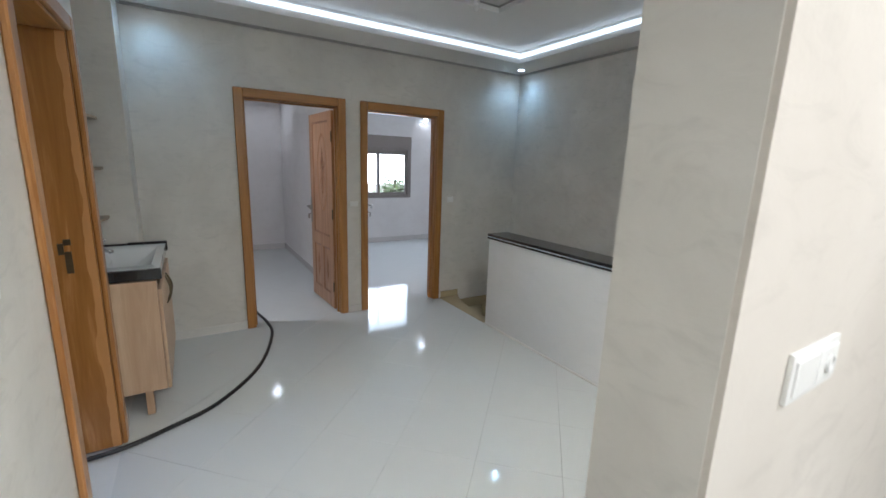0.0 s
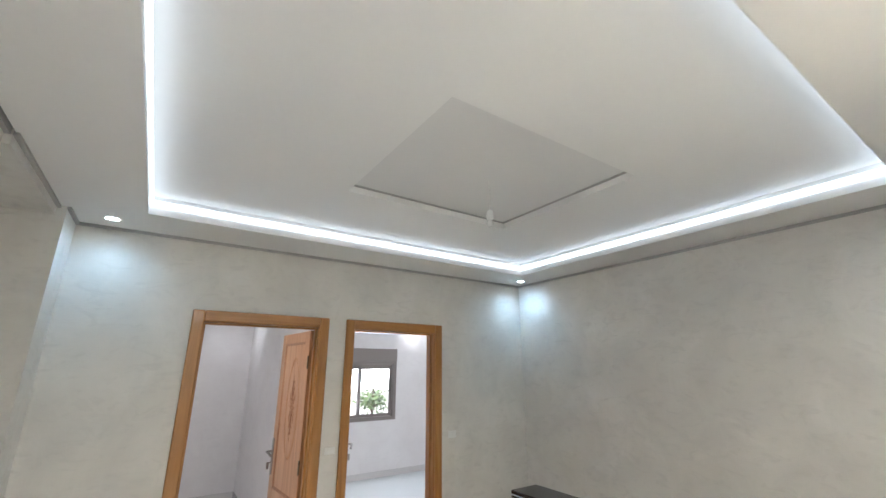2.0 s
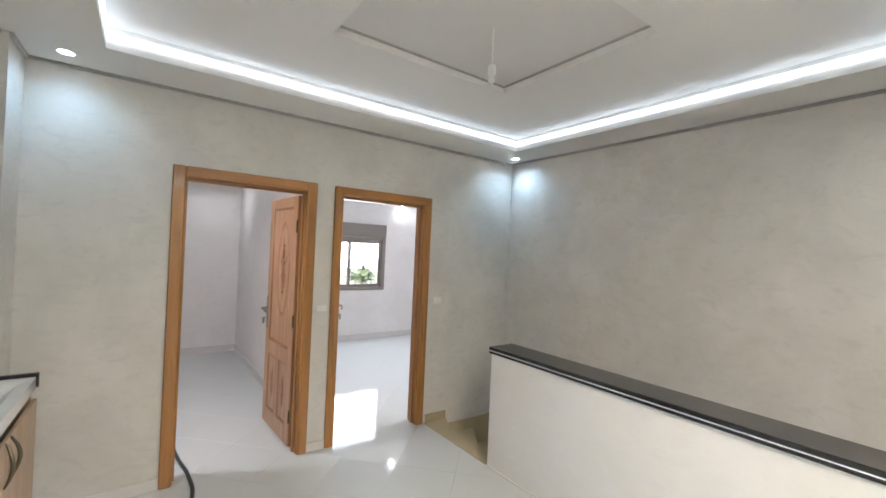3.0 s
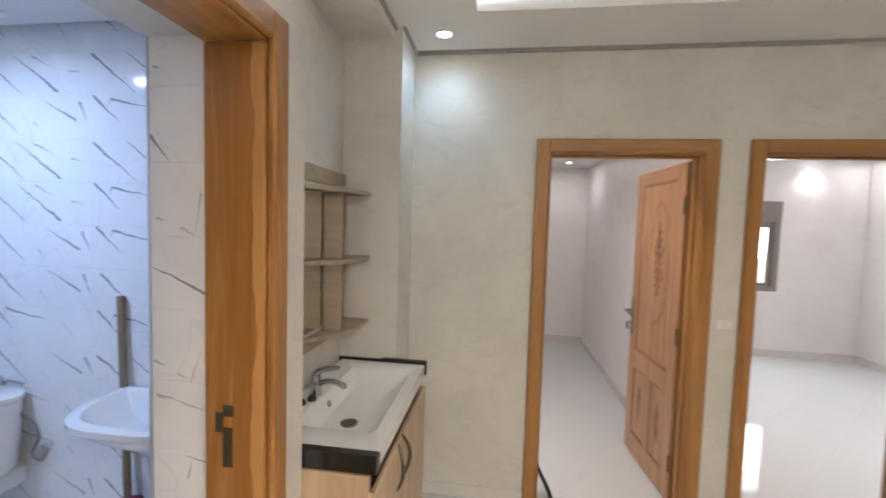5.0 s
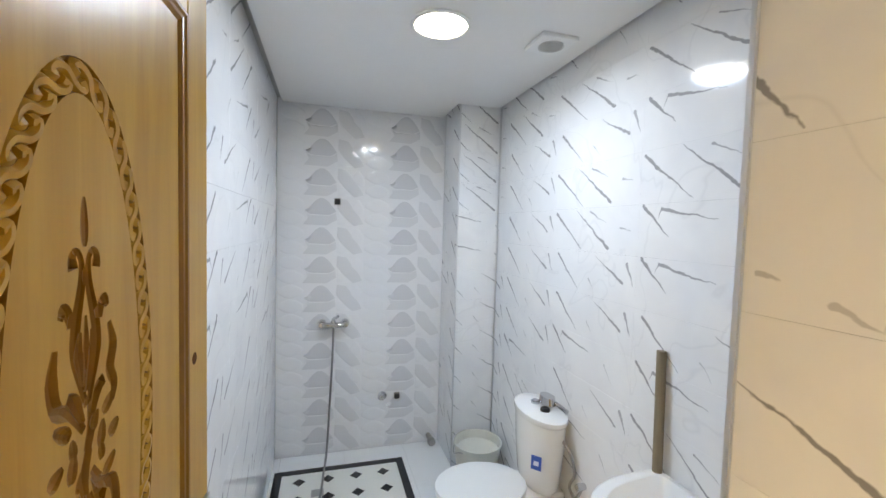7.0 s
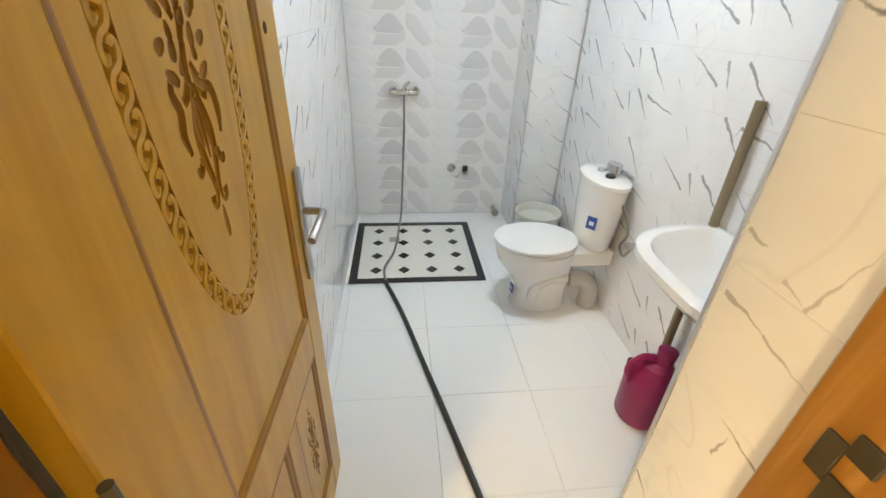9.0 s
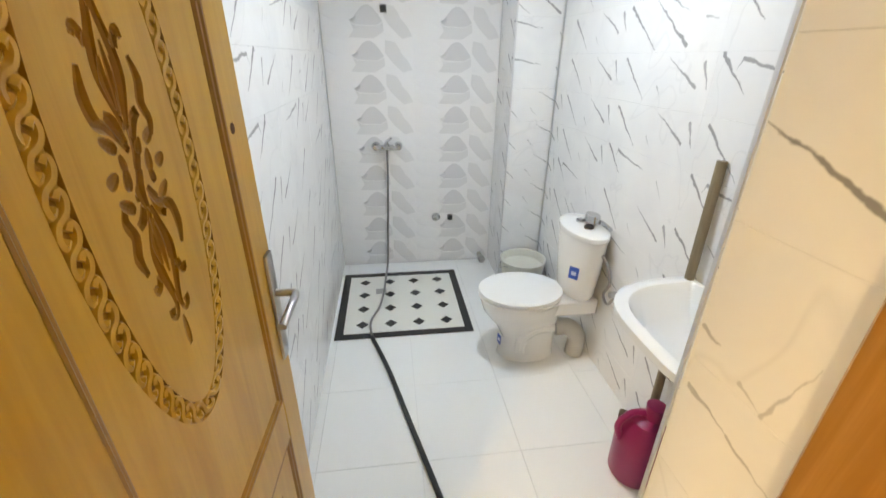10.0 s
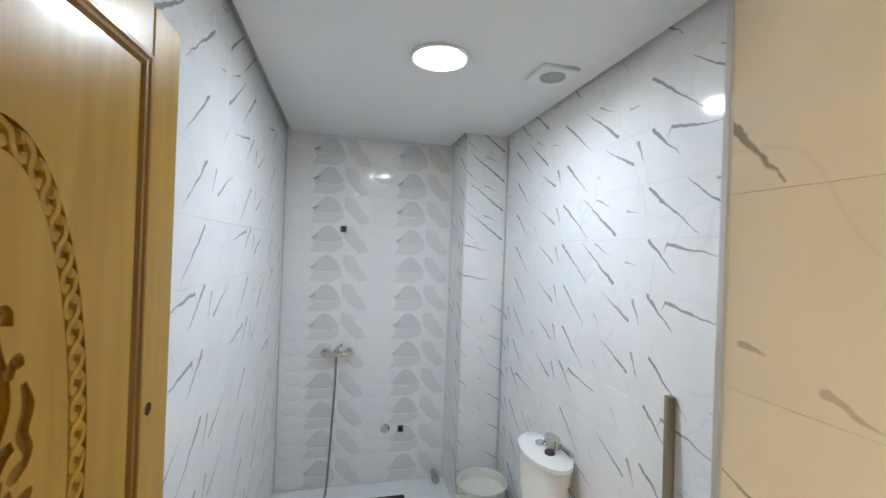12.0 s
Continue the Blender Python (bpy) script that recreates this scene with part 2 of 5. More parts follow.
STUCCO = stucco("grey_beige_stucco", (0.61, 0.59, 0.55), (0.67, 0.65, 0.605), (0.74, 0.72, 0.68))
STUCCO_PALE = stucco("pale_room_plaster", (0.70, 0.665, 0.65), (0.74, 0.71, 0.695), (0.78, 0.755, 0.74), 0.5, 0.7, 0.92)
STUCCO_SOUTH = stucco("beige_wall_paint", (0.60, 0.56, 0.50), (0.645, 0.605, 0.545), (0.69, 0.65, 0.59), 0.5, 0.6)
PARAPET = stucco("pale_parapet_plaster", (0.73, 0.725, 0.71), (0.75, 0.745, 0.735), (0.77, 0.765, 0.755), 0.5, 0.8, 0.95)
PLASTER = grainy("white_ceiling_plaster", (0.80, 0.79, 0.775), 0.6, 40, 0.05, 0.05)
# Plaster darkened to paint the shade in the ceiling gaps.
GAP_SHADE = grainy("gap_shade_plaster", (0.42, 0.41, 0.40), 0.8, 40, 0.1)
FLOOR_TILE = gloss_tile("polished_grey_white_floor_tile", (0.62, 0.64, 0.635), 0.06)
# White ceiling plaster darkened to carry the shade inside the recessed square.
PLASTER_RECESS = grainy("recess_shaded_ceiling_plaster", (0.71, 0.70, 0.69), 0.6, 40, 0.05, 0.05)
BATH_FLOOR = gloss_tile("polished_white_bath_floor_tile", (0.84, 0.85, 0.83), 0.06)
GROUT = grainy("pale_grout", (0.66, 0.67, 0.66), 0.8)
GROUT_WHITE = grainy("white_grout", (0.74, 0.74, 0.73), 0.8)
SKIRT = gloss_tile("pale_tile_skirting", (0.72, 0.70, 0.67), 0.15)
SKIRT_GREY = gloss_tile("greyish_skirting", (0.64, 0.61, 0.59), 0.2)
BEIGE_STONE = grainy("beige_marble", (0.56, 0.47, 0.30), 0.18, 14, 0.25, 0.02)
# Beige marble again with the stairwell's shade put into the colour, for the risers.
BEIGE_STONE_SHADED = grainy("shaded_beige_marble", (0.34, 0.29, 0.18), 0.3, 14, 0.25, 0.02)
MARBLE, MARBLE_FLIP = marble("veined_white_tile", corner=(-0.94 + 3.494, 0.176)), marble("veined_white_tile_mirrored", -1.0)
MARBLE_RETURN = marble("veined_white_return_tile", veins=[(k, (a[0] + 2.815, a[1]), (b[0] + 2.815, b[1]), w, t) for k, a, b, w, t in VEIN_STRIP], prints=1)
HEX_WHITE = gloss_tile("white_relief_glaze", (0.87, 0.86, 0.855), 0.08, 0.02)
HEX_LIGHT = gloss_tile("pale_grey_relief_glaze", (0.775, 0.765, 0.76), 0.10, 0.05)
HEX_GREY = gloss_tile("grey_relief_glaze", (0.715, 0.705, 0.705), 0.10, 0.06)
OAK = wood("honey_brown_door_wood", (0.29, 0.125, 0.028), (0.39, 0.180, 0.045), (0.47, 0.235, 0.070), "z", blotch=0.0)
OAK_Y = wood("honey_brown_door_wood_y", (0.29, 0.125, 0.028), (0.39, 0.180, 0.045), (0.47, 0.235, 0.070), "y")
OAK_X = wood("honey_brown_door_wood_x", (0.29, 0.125, 0.028), (0.39, 0.180, 0.045), (0.47, 0.235, 0.070), "x")
OAK_PATCH = wood("door_wood_with_sapwood", (0.27, 0.112, 0.024), (0.345, 0.152, 0.036), (0.55, 0.29, 0.105), "z", sap=(-0.325, -0.2385))
PINE = wood("golden_varnished_pine", (0.47, 0.232, 0.022), (0.55, 0.292, 0.036), (0.62, 0.345, 0.052), "z", 0.30, 0.12)
PINE_DARK = wood("carved_amber_pine", (0.26, 0.108, 0.003), (0.33, 0.142, 0.005), (0.40, 0.185, 0.009), "z", 0.36, 0.2)
PINE.node_tree.nodes["Principled BSDF"].inputs["Specular IOR Level"].default_value = 0.28
PINE_DARK.node_tree.nodes["Principled BSDF"].inputs["Specular IOR Level"].default_value = 0.35
REDWOOD = wood("reddish_brown_door_wood", (0.32, 0.155, 0.07), (0.44, 0.235, 0.115), (0.54, 0.31, 0.17), "z")
REDWOOD_DARK = wood("carved_reddish_wood", (0.20, 0.08, 0.035), (0.30, 0.135, 0.06), (0.38, 0.18, 0.09), "z")
KNOT = grainy("dark_knot_wood", (0.10, 0.035, 0.008), 0.7, 120, 0.4, 0.1)
KNOT.node_tree.nodes["Principled BSDF"].inputs["Specular IOR Level"].default_value = 0.1
LAMINATE = wood("pale_oak_laminate", (0.44, 0.30, 0.19), (0.53, 0.38, 0.25), (0.60, 0.45, 0.31), "z", 0.4, 0.0)
LAMINATE_GREY = wood("greyish_oak_board", (0.30, 0.24, 0.17), (0.37, 0.30, 0.22), (0.43, 0.36, 0.27), "x", 0.45, 0.0)
GRANITE = grainy("black_granite", (0.022, 0.022, 0.024), 0.16, 260, 0.5, 0.0, 0.0, 0.3)
BLACK = grainy("black_rubber", (0.016, 0.016, 0.017), 0.38, 90, 0.3, 0.05)
BLACK_TILE = gloss_tile("black_mosaic_tile", (0.022, 0.021, 0.022), 0.12, 0.2)
TRAY_WHITE = gloss_tile("cream_white_mosaic", (0.80, 0.79, 0.72), 0.1, 0.04)
CERAMIC = gloss_tile("white_ceramic", (0.82, 0.82, 0.80), 0.06, 0.015)
TRIM_STEEL = grainy("satin_trim_steel", (0.70, 0.70, 0.70), 0.3, 60, 0.06, 0.0, 0.9)
CHROME = grainy("chrome", (0.62, 0.62, 0.63), 0.10, 40, 0.08, 0.0, 1.0)
STEEL = grainy("brushed_steel", (0.42, 0.40, 0.38), 0.30, 150, 0.15, 0.05, 1.0)
BRONZE = grainy("dark_strike_metal", (0.16, 0.13, 0.085), 0.4, 80, 0.3, 0.1, 0.8)
WHITE_PLASTIC = grainy("white_plastic", (0.80, 0.80, 0.78), 0.35, 60, 0.04, 0.02)
BUCKET_PLASTIC = grainy("milky_bucket_plastic", (0.76, 0.745, 0.66), 0.45, 30, 0.18, 0.05)
MAGENTA = grainy("magenta_plastic", (0.30, 0.012, 0.085), 0.3, 30, 0.12, 0.04)
STICK_WOOD = wood("greyed_broomstick_wood", (0.16, 0.12, 0.075), (0.24, 0.185, 0.12), (0.31, 0.245, 0.165), "z", 0.6, 0.0)
BLUE = grainy("blue_sticker", (0.03, 0.10, 0.42), 0.4, 60, 0.05)
PALE_STICKER = grainy("white_sticker_print", (0.75, 0.78, 0.85), 0.4, 60, 0.05)
GREY_PIPE = grainy("grey_plastic_pipe", (0.60, 0.59, 0.56), 0.4, 30, 0.15)
HOSE_METAL = grainy("grey_flexible_hose", (0.30, 0.29, 0.28), 0.35, 300, 0.4, 0.3, 0.7)
ALU = grainy("taupe_aluminium", (0.27, 0.235, 0.215), 0.42, 80, 0.1, 0.02, 0.2)
BRUSH = grainy("brown_bristles", (0.16, 0.105, 0.06), 0.9, 220, 0.6, 0.6)
MIRROR = material("mirror_glass", (0.90, 0.92, 0.91), 0.02, 1.0)
GLASS = material("window_glass", (1, 1, 1), 0.0)
GLASS.node_tree.nodes["Principled BSDF"].inputs["Transmission Weight"].default_value = 1.0
LED = glow("led_strip_glow", COOL, LED_POWER)
BATH_GLOW = glow("bath_lamp_glow", (0.86, 0.93, 1.0), 22.0)
SPOT_GLOW = glow("spot_glow", (0.85, 0.95, 1.0), 25.0)
OUTDOOR = glow("hazy_bright_sky", (1.0, 1.0, 0.98), 5.0)
LEAF = grainy("tree_leaf", (0.20, 0.27, 0.10), 0.6, 20, 0.3)
BARK = grainy("tree_bark", (0.14, 0.10, 0.07), 0.9, 30, 0.4, 0.5)
GROUND = grainy("pale_dusty_ground", (0.36, 0.32, 0.26), 0.9, 3, 0.3, 0.2)

# ---- mesh helpers ----
def finish(name, bm, mats, parent=None, label="", smooth=False, m=None):
    me = bpy.data.meshes.new(name)
    if m is not None:
        bmesh.ops.transform(bm, matrix=m, verts=bm.verts)
    bmesh.ops.recalc_face_normals(bm, faces=bm.faces)
    if smooth:
        for f in bm.faces:
            f.smooth = True
    bm.to_mesh(me)
    bm.free()
    for mt in (mats if isinstance(mats, (list, tuple)) else [mats]):
        me.materials.append(mt)
    if smooth:
        me.set_sharp_from_angle(angle=radians(35))
    ob = new(name, me)
    if parent:
        ob.parent = parent
    if label:
        ob["label"] = label
    return ob


def part(name, bm, mat, parent, label="", smooth=False, m=None):
    return finish(name, bm, mat, parent, label, smooth, m)


def thing(name, label, category, kind="", group=""):
    return tagged(new(name), label, category, group, kind)


def box(lo, hi, bevel=0.0, bm=None, seg=1):
    bm = bm or bmesh.new()
    c = [(a + b) / 2 for a, b in zip(lo, hi)]
    s = [abs(b - a) for a, b in zip(lo, hi)]
    r = bmesh.ops.create_cube(bm, size=1.0, matrix=Matrix.LocRotScale(c, None, s))
    if bevel:
        edges = list({e for v in r["verts"] for e in v.link_edges})
        bmesh.ops.bevel(bm, geom=edges, offset=bevel, segments=seg, affect="EDGES", profile=0.7)
    return bm


def boxes(*pairs, bevel=0.0):
    bm = bmesh.new()
    for lo, hi in pairs:
        box(lo, hi, bevel, bm)
    return bm


def prism(points, lo, hi, axis="z", bm=None, bevel=0.0):
    """A polygon in two axes pulled along the third."""
    bm = bm or bmesh.new()
    put = {"z": lambda a, b, h: (a, b, h), "y": lambda a, b, h: (a, h, b), "x": lambda a, b, h: (h, a, b)}[axis]
    low = [bm.verts.new(put(a, b, lo)) for a, b in points]
    top = [bm.verts.new(put(a, b, hi)) for a, b in points]
    n = len(points)
    fs = [bm.faces.new(low[::-1]), bm.faces.new(top)]
    for i in range(n):
        fs.append(bm.faces.new((low[i], low[(i + 1) % n], top[(i + 1) % n], top[i])))
    bmesh.ops.recalc_face_normals(bm, faces=fs)
    if bevel:
        bmesh.ops.bevel(bm, geom=list(fs[1].edges), offset=bevel, segments=2, affect="EDGES")
    return bm


def tube(points, radius, sides=10, bm=None, closed=False):
    """A round bar swept along points; radius a number or one for each point."""
    bm = bm or bmesh.new()
    pts = [Vector(p) for p in points]
    n = len(pts)
    rad = radius if isinstance(radius, (list, tuple)) else [radius] * n
    rings, ref = [], None
    for i, p in enumerate(pts):
        a = pts[i - 1] if (i or closed) else p
        b = pts[(i + 1) % n] if (i < n - 1 or closed) else p
        d = (b - a).normalized()
        if ref is None:
            ref = d.orthogonal().normalized()
        ref = (ref - d * ref.dot(d)).normalized()
        side = d.cross(ref)
        rings.append([bm.verts.new(p + (ref * math.cos(k * math.tau / sides) + side * math.sin(k * math.tau / sides)) * rad[i]) for k in range(sides)])
    for i in range(n if closed else n - 1):
        r, s = rings[i], rings[(i + 1) % n]
        for k in range(sides):
            bm.faces.new((r[k], r[(k + 1) % sides], s[(k + 1) % sides], s[k]))
    if not closed:
        bm.faces.new(rings[0][::-1])
        bm.faces.new(rings[-1])
    return bm


def spline(points, steps=10):
    """A smooth line through points."""
    p = [Vector(q) for q in points]
    p = [p[0] * 2 - p[1]] + p + [p[-1] * 2 - p[-2]]
    out = []
    for i in range(1, len(p) - 2):
        a, b, c, d = p[i - 1:i + 3]
        for k in range(steps):
            t = k / steps
            out.append(0.5 * ((2 * b) + (c - a) * t + (2 * a - 5 * b + 4 * c - d) * t * t + (3 * b - a - 3 * c + d) * t ** 3))
    return out + [p[-2]]


def loft(rings, bm=None, cap=True):
    """A skin over closed rings of equal count."""
    bm = bm or bmesh.new()
    vs = [[bm.verts.new(p) for p in r] for r in rings]
    n = len(vs[0])
    for r, s in zip(vs, vs[1:]):
        for k in range(n):
            bm.faces.new((r[k], r[(k + 1) % n], s[(k + 1) % n], s[k]))
    if cap:
        bm.faces.new(vs[0][::-1])
        bm.faces.new(vs[-1])
    return bm


def lathe(profile, sides=28, cap=True, m=None, bm=None):
    """Rings of (radius, height) round the z axis."""
    rings = [[Vector((r * math.cos(k * math.tau / sides), r * math.sin(k * math.tau / sides), h)) for k in range(sides)] for r, h in profile]
    if m is not None:
        rings = [[m @ p for p in r] for r in rings]
    return loft(rings, bm, cap)


def clip(poly, u0, u1, v0, v1):
    for axis, lim, sign in ((0, u0, 1), (0, u1, -1), (1, v0, 1), (1, v1, -1)):
        out = []
        for i, p in enumerate(poly):
            q = poly[(i + 1) % len(poly)]
            a, b = sign * (p[axis] - lim), sign * (q[axis] - lim)
            if a >= 0:
                out.append(p)
            if a * b < 0:
                t = a / (a - b)
                out.append((p[0] + (q[0] - p[0]) * t, p[1] + (q[1] - p[1]) * t))
        poly = out
        if len(poly) < 3:
            return []
    return poly


def area(poly):
    return abs(sum(p[0] * q[1] - q[0] * p[1] for p, q in zip(poly, poly[1:] + poly[:1]))) / 2


def slab(poly, frame_m, thick, cut):
    """A tile: polygon in its plane with thickness and a small chamfer, as vertices and faces."""
    n = len(poly)
    cx, cy = sum(p[0] for p in poly) / n, sum(p[1] for p in poly) / n
    inn = []
    for p in poly:
        d = max(math.hypot(p[0] - cx, p[1] - cy), 1e-6)
        k = max(0.0, 1 - 1.4 * cut / d)
        inn.append((cx + (p[0] - cx) * k, cy + (p[1] - cy) * k))
    vs = [(*p, -thick) for p in poly] + [(*p, -cut) for p in poly] + [(*p, 0.0) for p in inn]
    fs = [tuple(range(2 * n, 3 * n))]
    for i in range(n):
        j = (i + 1) % n
        fs += [(i, j, n + j, n + i), (n + i, n + j, 2 * n + j, 2 * n + i)]
    return [frame_m @ Vector(v) for v in vs], fs


def lay(parent, mat, frame_m, u0, u1, v0, v1, su, sv, ou, ov, turn=0.0, gap=0.002, thick=0.012, cut=0.0012, name="tile"):
    """Tiles over a rectangle of the plane frame_m; whole ones share one mesh, cut ones have their own."""
    c, s = math.cos(radians(turn)), math.sin(radians(turn))
    reach = int(max(u1 - u0, v1 - v0) * 1.6 / min(su, sv)) + 3
    cu, cv = (u0 + u1) / 2, (v0 + v1) / 2
    ci = round(((cu - ou) * c + (cv - ov) * s) / su)
    cj = round((-(cu - ou) * s + (cv - ov) * c) / sv)
    whole = None
    for i in range(ci - reach, ci + reach):
        for j in range(cj - reach, cj + reach):
            ctr = (ou + (i + 0.5) * su * c - (j + 0.5) * sv * s, ov + (i + 0.5) * su * s + (j + 0.5) * sv * c)
            hu, hv = su / 2 - gap / 2, sv / 2 - gap / 2
            local = [(-hu, -hv), (hu, -hv), (hu, hv), (-hu, hv)]
            poly = [(ctr[0] + a * c - b * s, ctr[1] + a * s + b * c) for a, b in local]
            cutp = clip(poly, u0, u1, v0, v1)
            if not cutp or area(cutp) < 2e-4:
                continue
            if abs(area(cutp) - area(poly)) < 1e-7:
                if whole is None:
                    vs, fs = slab(local, Matrix(), thick, cut)
                    whole = bpy.data.meshes.new(name)
                    whole.from_pydata([tuple(v) for v in vs], [], fs)
                    whole.materials.append(mat)
                ob = new(name, whole)
                ob.matrix_world = frame_m @ Matrix.Translation((*ctr, 0)) @ Matrix.Rotation(radians(turn), 4, "Z")
            else:
                vs, fs = slab(cutp, frame_m, thick, cut)
                me = bpy.data.meshes.new(name)
                me.from_pydata([tuple(v) for v in vs], [], fs)
                me.materials.append(mat)
                ob = new(name, me)
            ob.parent = parent


def plane_at(origin, u, v):
    """Frame of a plane: u and v lie in it, tiles face along u x v."""
    u, v = Vector(u), Vector(v)
    w = u.cross(v)
    return Matrix(((u.x, v.x, w.x, origin[0]), (u.y, v.y, w.y, origin[1]), (u.z, v.z, w.z, origin[2]), (0, 0, 0, 1)))


def structure(name, bm, mat, label, category):
    return tagged(finish(name, bm, mat), label, category, kind="structure")

# ---- structure: walls ----
TOP = 2.86
WX, NY, EX, SY, SY0 = -0.235, 4.20, 3.64, 0.69, 0.475
BX, BN, BS, BE, BC = -3.25, 3.494, 2.01, -0.588, 2.509
STUB, RY = -0.166, 2.982
wall_west = structure("wall_west", boxes(
    ((-0.41, -2.6, -0.1), (WX, 1.955, TOP)), ((-0.41, 1.955, 2.10), (WX, 2.83, TOP)),
    ((BE, 2.83, -0.1), (WX, RY, TOP)), ((BE, RY, -0.1), (-0.47, 3.88, TOP)),
    ((-0.47, RY, 2.56), (-0.21, 3.88, TOP)), ((BE, 3.88, -0.1), (STUB, NY, TOP))), STUCCO,
    "grey-beige polished stucco wall with a washbasin recess", "wall")
wall_north = structure("wall_north", boxes(
    ((BE, NY, -2.2), (0.585, 4.32, TOP)), ((0.585, NY, 2.075), (1.45, 4.32, TOP)), ((1.45, NY, -2.2), (1.685, 4.32, TOP)),
    ((1.685, NY, 2.075), (2.55, 4.32, TOP)), ((2.55, NY, -2.2), (5.12, 4.32, TOP)), ((0.585, NY, -2.2), (1.45, 4.32, -0.03)), ((1.685, NY, -2.2), (2.55, 4.32, -0.03))), STUCCO,
    "grey-beige stucco wall with two wooden doorways", "wall")
wall_east = structure("wall_east", box((EX, SY0, -2.2), (EX + 0.12, NY, TOP)), STUCCO, "grey-beige stucco wall along the stairwell", "wall")
wall_south = structure("wall_south", boxes(((0.85, SY0 + 0.012, -2.2), (EX, SY, TOP))), STUCCO, "stucco wall end beside the entrance opening", "wall")
wall_south_face = structure("wall_south_face", box((0.852, SY0, -0.1), (EX + 0.12, SY0 + 0.012, TOP)), STUCCO_SOUTH, "warm beige painted wall with a switch", "wall")
structure("wall_south_room", boxes(((-0.41, -2.72, -0.1), (EX + 0.24, -2.6, TOP)), ((EX + 0.12, -2.6, -0.1), (EX + 0.24, SY0 + 0.2, TOP))), STUCCO_SOUTH, "beige painted wall of the adjoining room", "wall")
# rooms behind the north wall
structure("wall_room_west", boxes(((-0.61, 4.322, -0.1), (-0.50, 7.82, TOP)), ((-0.61, 7.82, -0.1), (1.56, 7.94, TOP)), ((1.56, 4.322, -0.1), (1.66, 7.94, TOP))), STUCCO_PALE, "pale pinkish-white plaster room walls", "wall")
wall_far = structure("wall_far", boxes(((1.66, 7.75, -0.1), (2.80, 7.94, TOP)), ((2.80, 7.75, -0.1), (4.0, 7.94, 0.875)), ((2.80, 7.75, 2.06), (4.0, 7.94, TOP)), ((4.0, 7.75, -0.1), (5.12, 7.94, TOP)), ((5.0, 4.322, -0.1), (5.12, 7.75, TOP))), STUCCO_PALE, "pale plaster wall with a shuttered window", "wall")
# bathroom shells, tiles lie on them
wall_bath_north = structure("wall_bath_north", boxes(((BX - 0.1, BN + 0.012, -0.1), (BE - 0.001, BN + 0.11, 2.6)), ((BX - 0.1, 3.212, -0.1), (-2.892, BN + 0.011, 2.6))), GROUT_WHITE, "veined white tiled bathroom wall with a pipe chase", "wall")
wall_bath_south = structure("wall_bath_south", box((BX - 0.1, BS - 0.11, -0.1), (-0.411, BS - 0.012, 2.6)), GROUT_WHITE, "veined white tiled bathroom wall", "wall")
wall_bath_west = structure("wall_bath_west", box((BX - 0.11, BS - 0.012, -0.1), (BX - 0.02, 3.212, 2.6)), GROUT_WHITE, "grey and white relief-tiled shower wall", "wall")
wall_bath_east = structure("wall_bath_east", boxes(((BE - 0.003, 2.845, 0.0), (BE, BN + 0.01, 2.5)), ((-0.62, BS - 0.01, -0.1), (-0.412, BS - 0.002, 2.6)), ((-0.605, 2.826, 0.0), (-0.412, 2.829, 2.5)), ((-0.60, 1.96, 2.105), (-0.412, 2.828, 2.6))), GROUT_WHITE, "veined white tiled wall return beside the door", "wall")

# ---- ceilings ----
SZ, LX0, LX1, LY0, LY1 = 2.615, 0.21, 3.25, 1.165, 3.765
structure("ceiling", boxes(
    ((WX + 0.030, LY1, SZ), (EX - 0.030, NY - 0.030, 2.80)), ((WX + 0.030, SY + 0.030, SZ), (EX - 0.030, LY0, 2.80)),
    ((WX + 0.030, LY0, SZ), (LX0, LY1, 2.80)), ((LX1, LY0, SZ), (EX - 0.030, LY1, 2.80)),
    ((LX0, LY0, 2.732), (1.16, LY1, 2.80)), ((2.37, LY0, 2.732), (LX1, LY1, 2.80)),
    ((1.16, LY0, 2.732), (2.37, 1.99, 2.80)), ((1.16, 3.04, 2.732), (2.37, LY1, 2.80))), PLASTER,
    "white plaster tray ceiling with a recessed square", "ceiling")
# The recess shade is painted into this panel's colour.
structure("ceiling_square", box((1.14, 1.97, 2.775), (2.39, 3.06, 2.81)), PLASTER_RECESS, "recessed square in the tray ceiling with its shade in the colour", "ceiling")
# Dark strips along the walls draw the shade of the ceiling gap.
structure("ceiling_gap", boxes(((WX, NY - 0.018, 2.600), (EX, NY, 2.69)), ((WX, SY, 2.600), (EX, SY + 0.018, 2.69)), ((WX, SY + 0.018, 2.600), (WX + 0.018, NY - 0.018, 2.69)), ((EX - 0.018, SY + 0.018, 2.600), (EX, NY - 0.018, 2.69)), ((-0.21, RY, 2.600), (-0.192, 3.88, 2.69)), ((STUB, 3.879, 2.600), (STUB + 0.018, NY - 0.018, 2.69))), GAP_SHADE, "dark strip painting the gap's shade round the ceiling", "trim")
# Flat dark strips stand for the shadow line inside the square's edge.
structure("ceiling_square_gap", boxes(((1.16, 3.018, 2.7695), (2.37, 3.04, 2.7725)), ((1.16, 1.99, 2.7695), (2.37, 2.012, 2.7725)), ((1.16, 2.012, 2.7695), (1.182, 3.018, 2.7725)), ((2.348, 2.012, 2.7695), (2.37, 3.018, 2.7725))), GAP_SHADE, "thin dark strip painting the shade line round the ceiling square", "trim")
structure("ceiling_roof", box((-3.5, -2.8, TOP), (5.2, 8.0, TOP + 0.12)), PLASTER, "upper floor slab over the rooms", "ceiling")
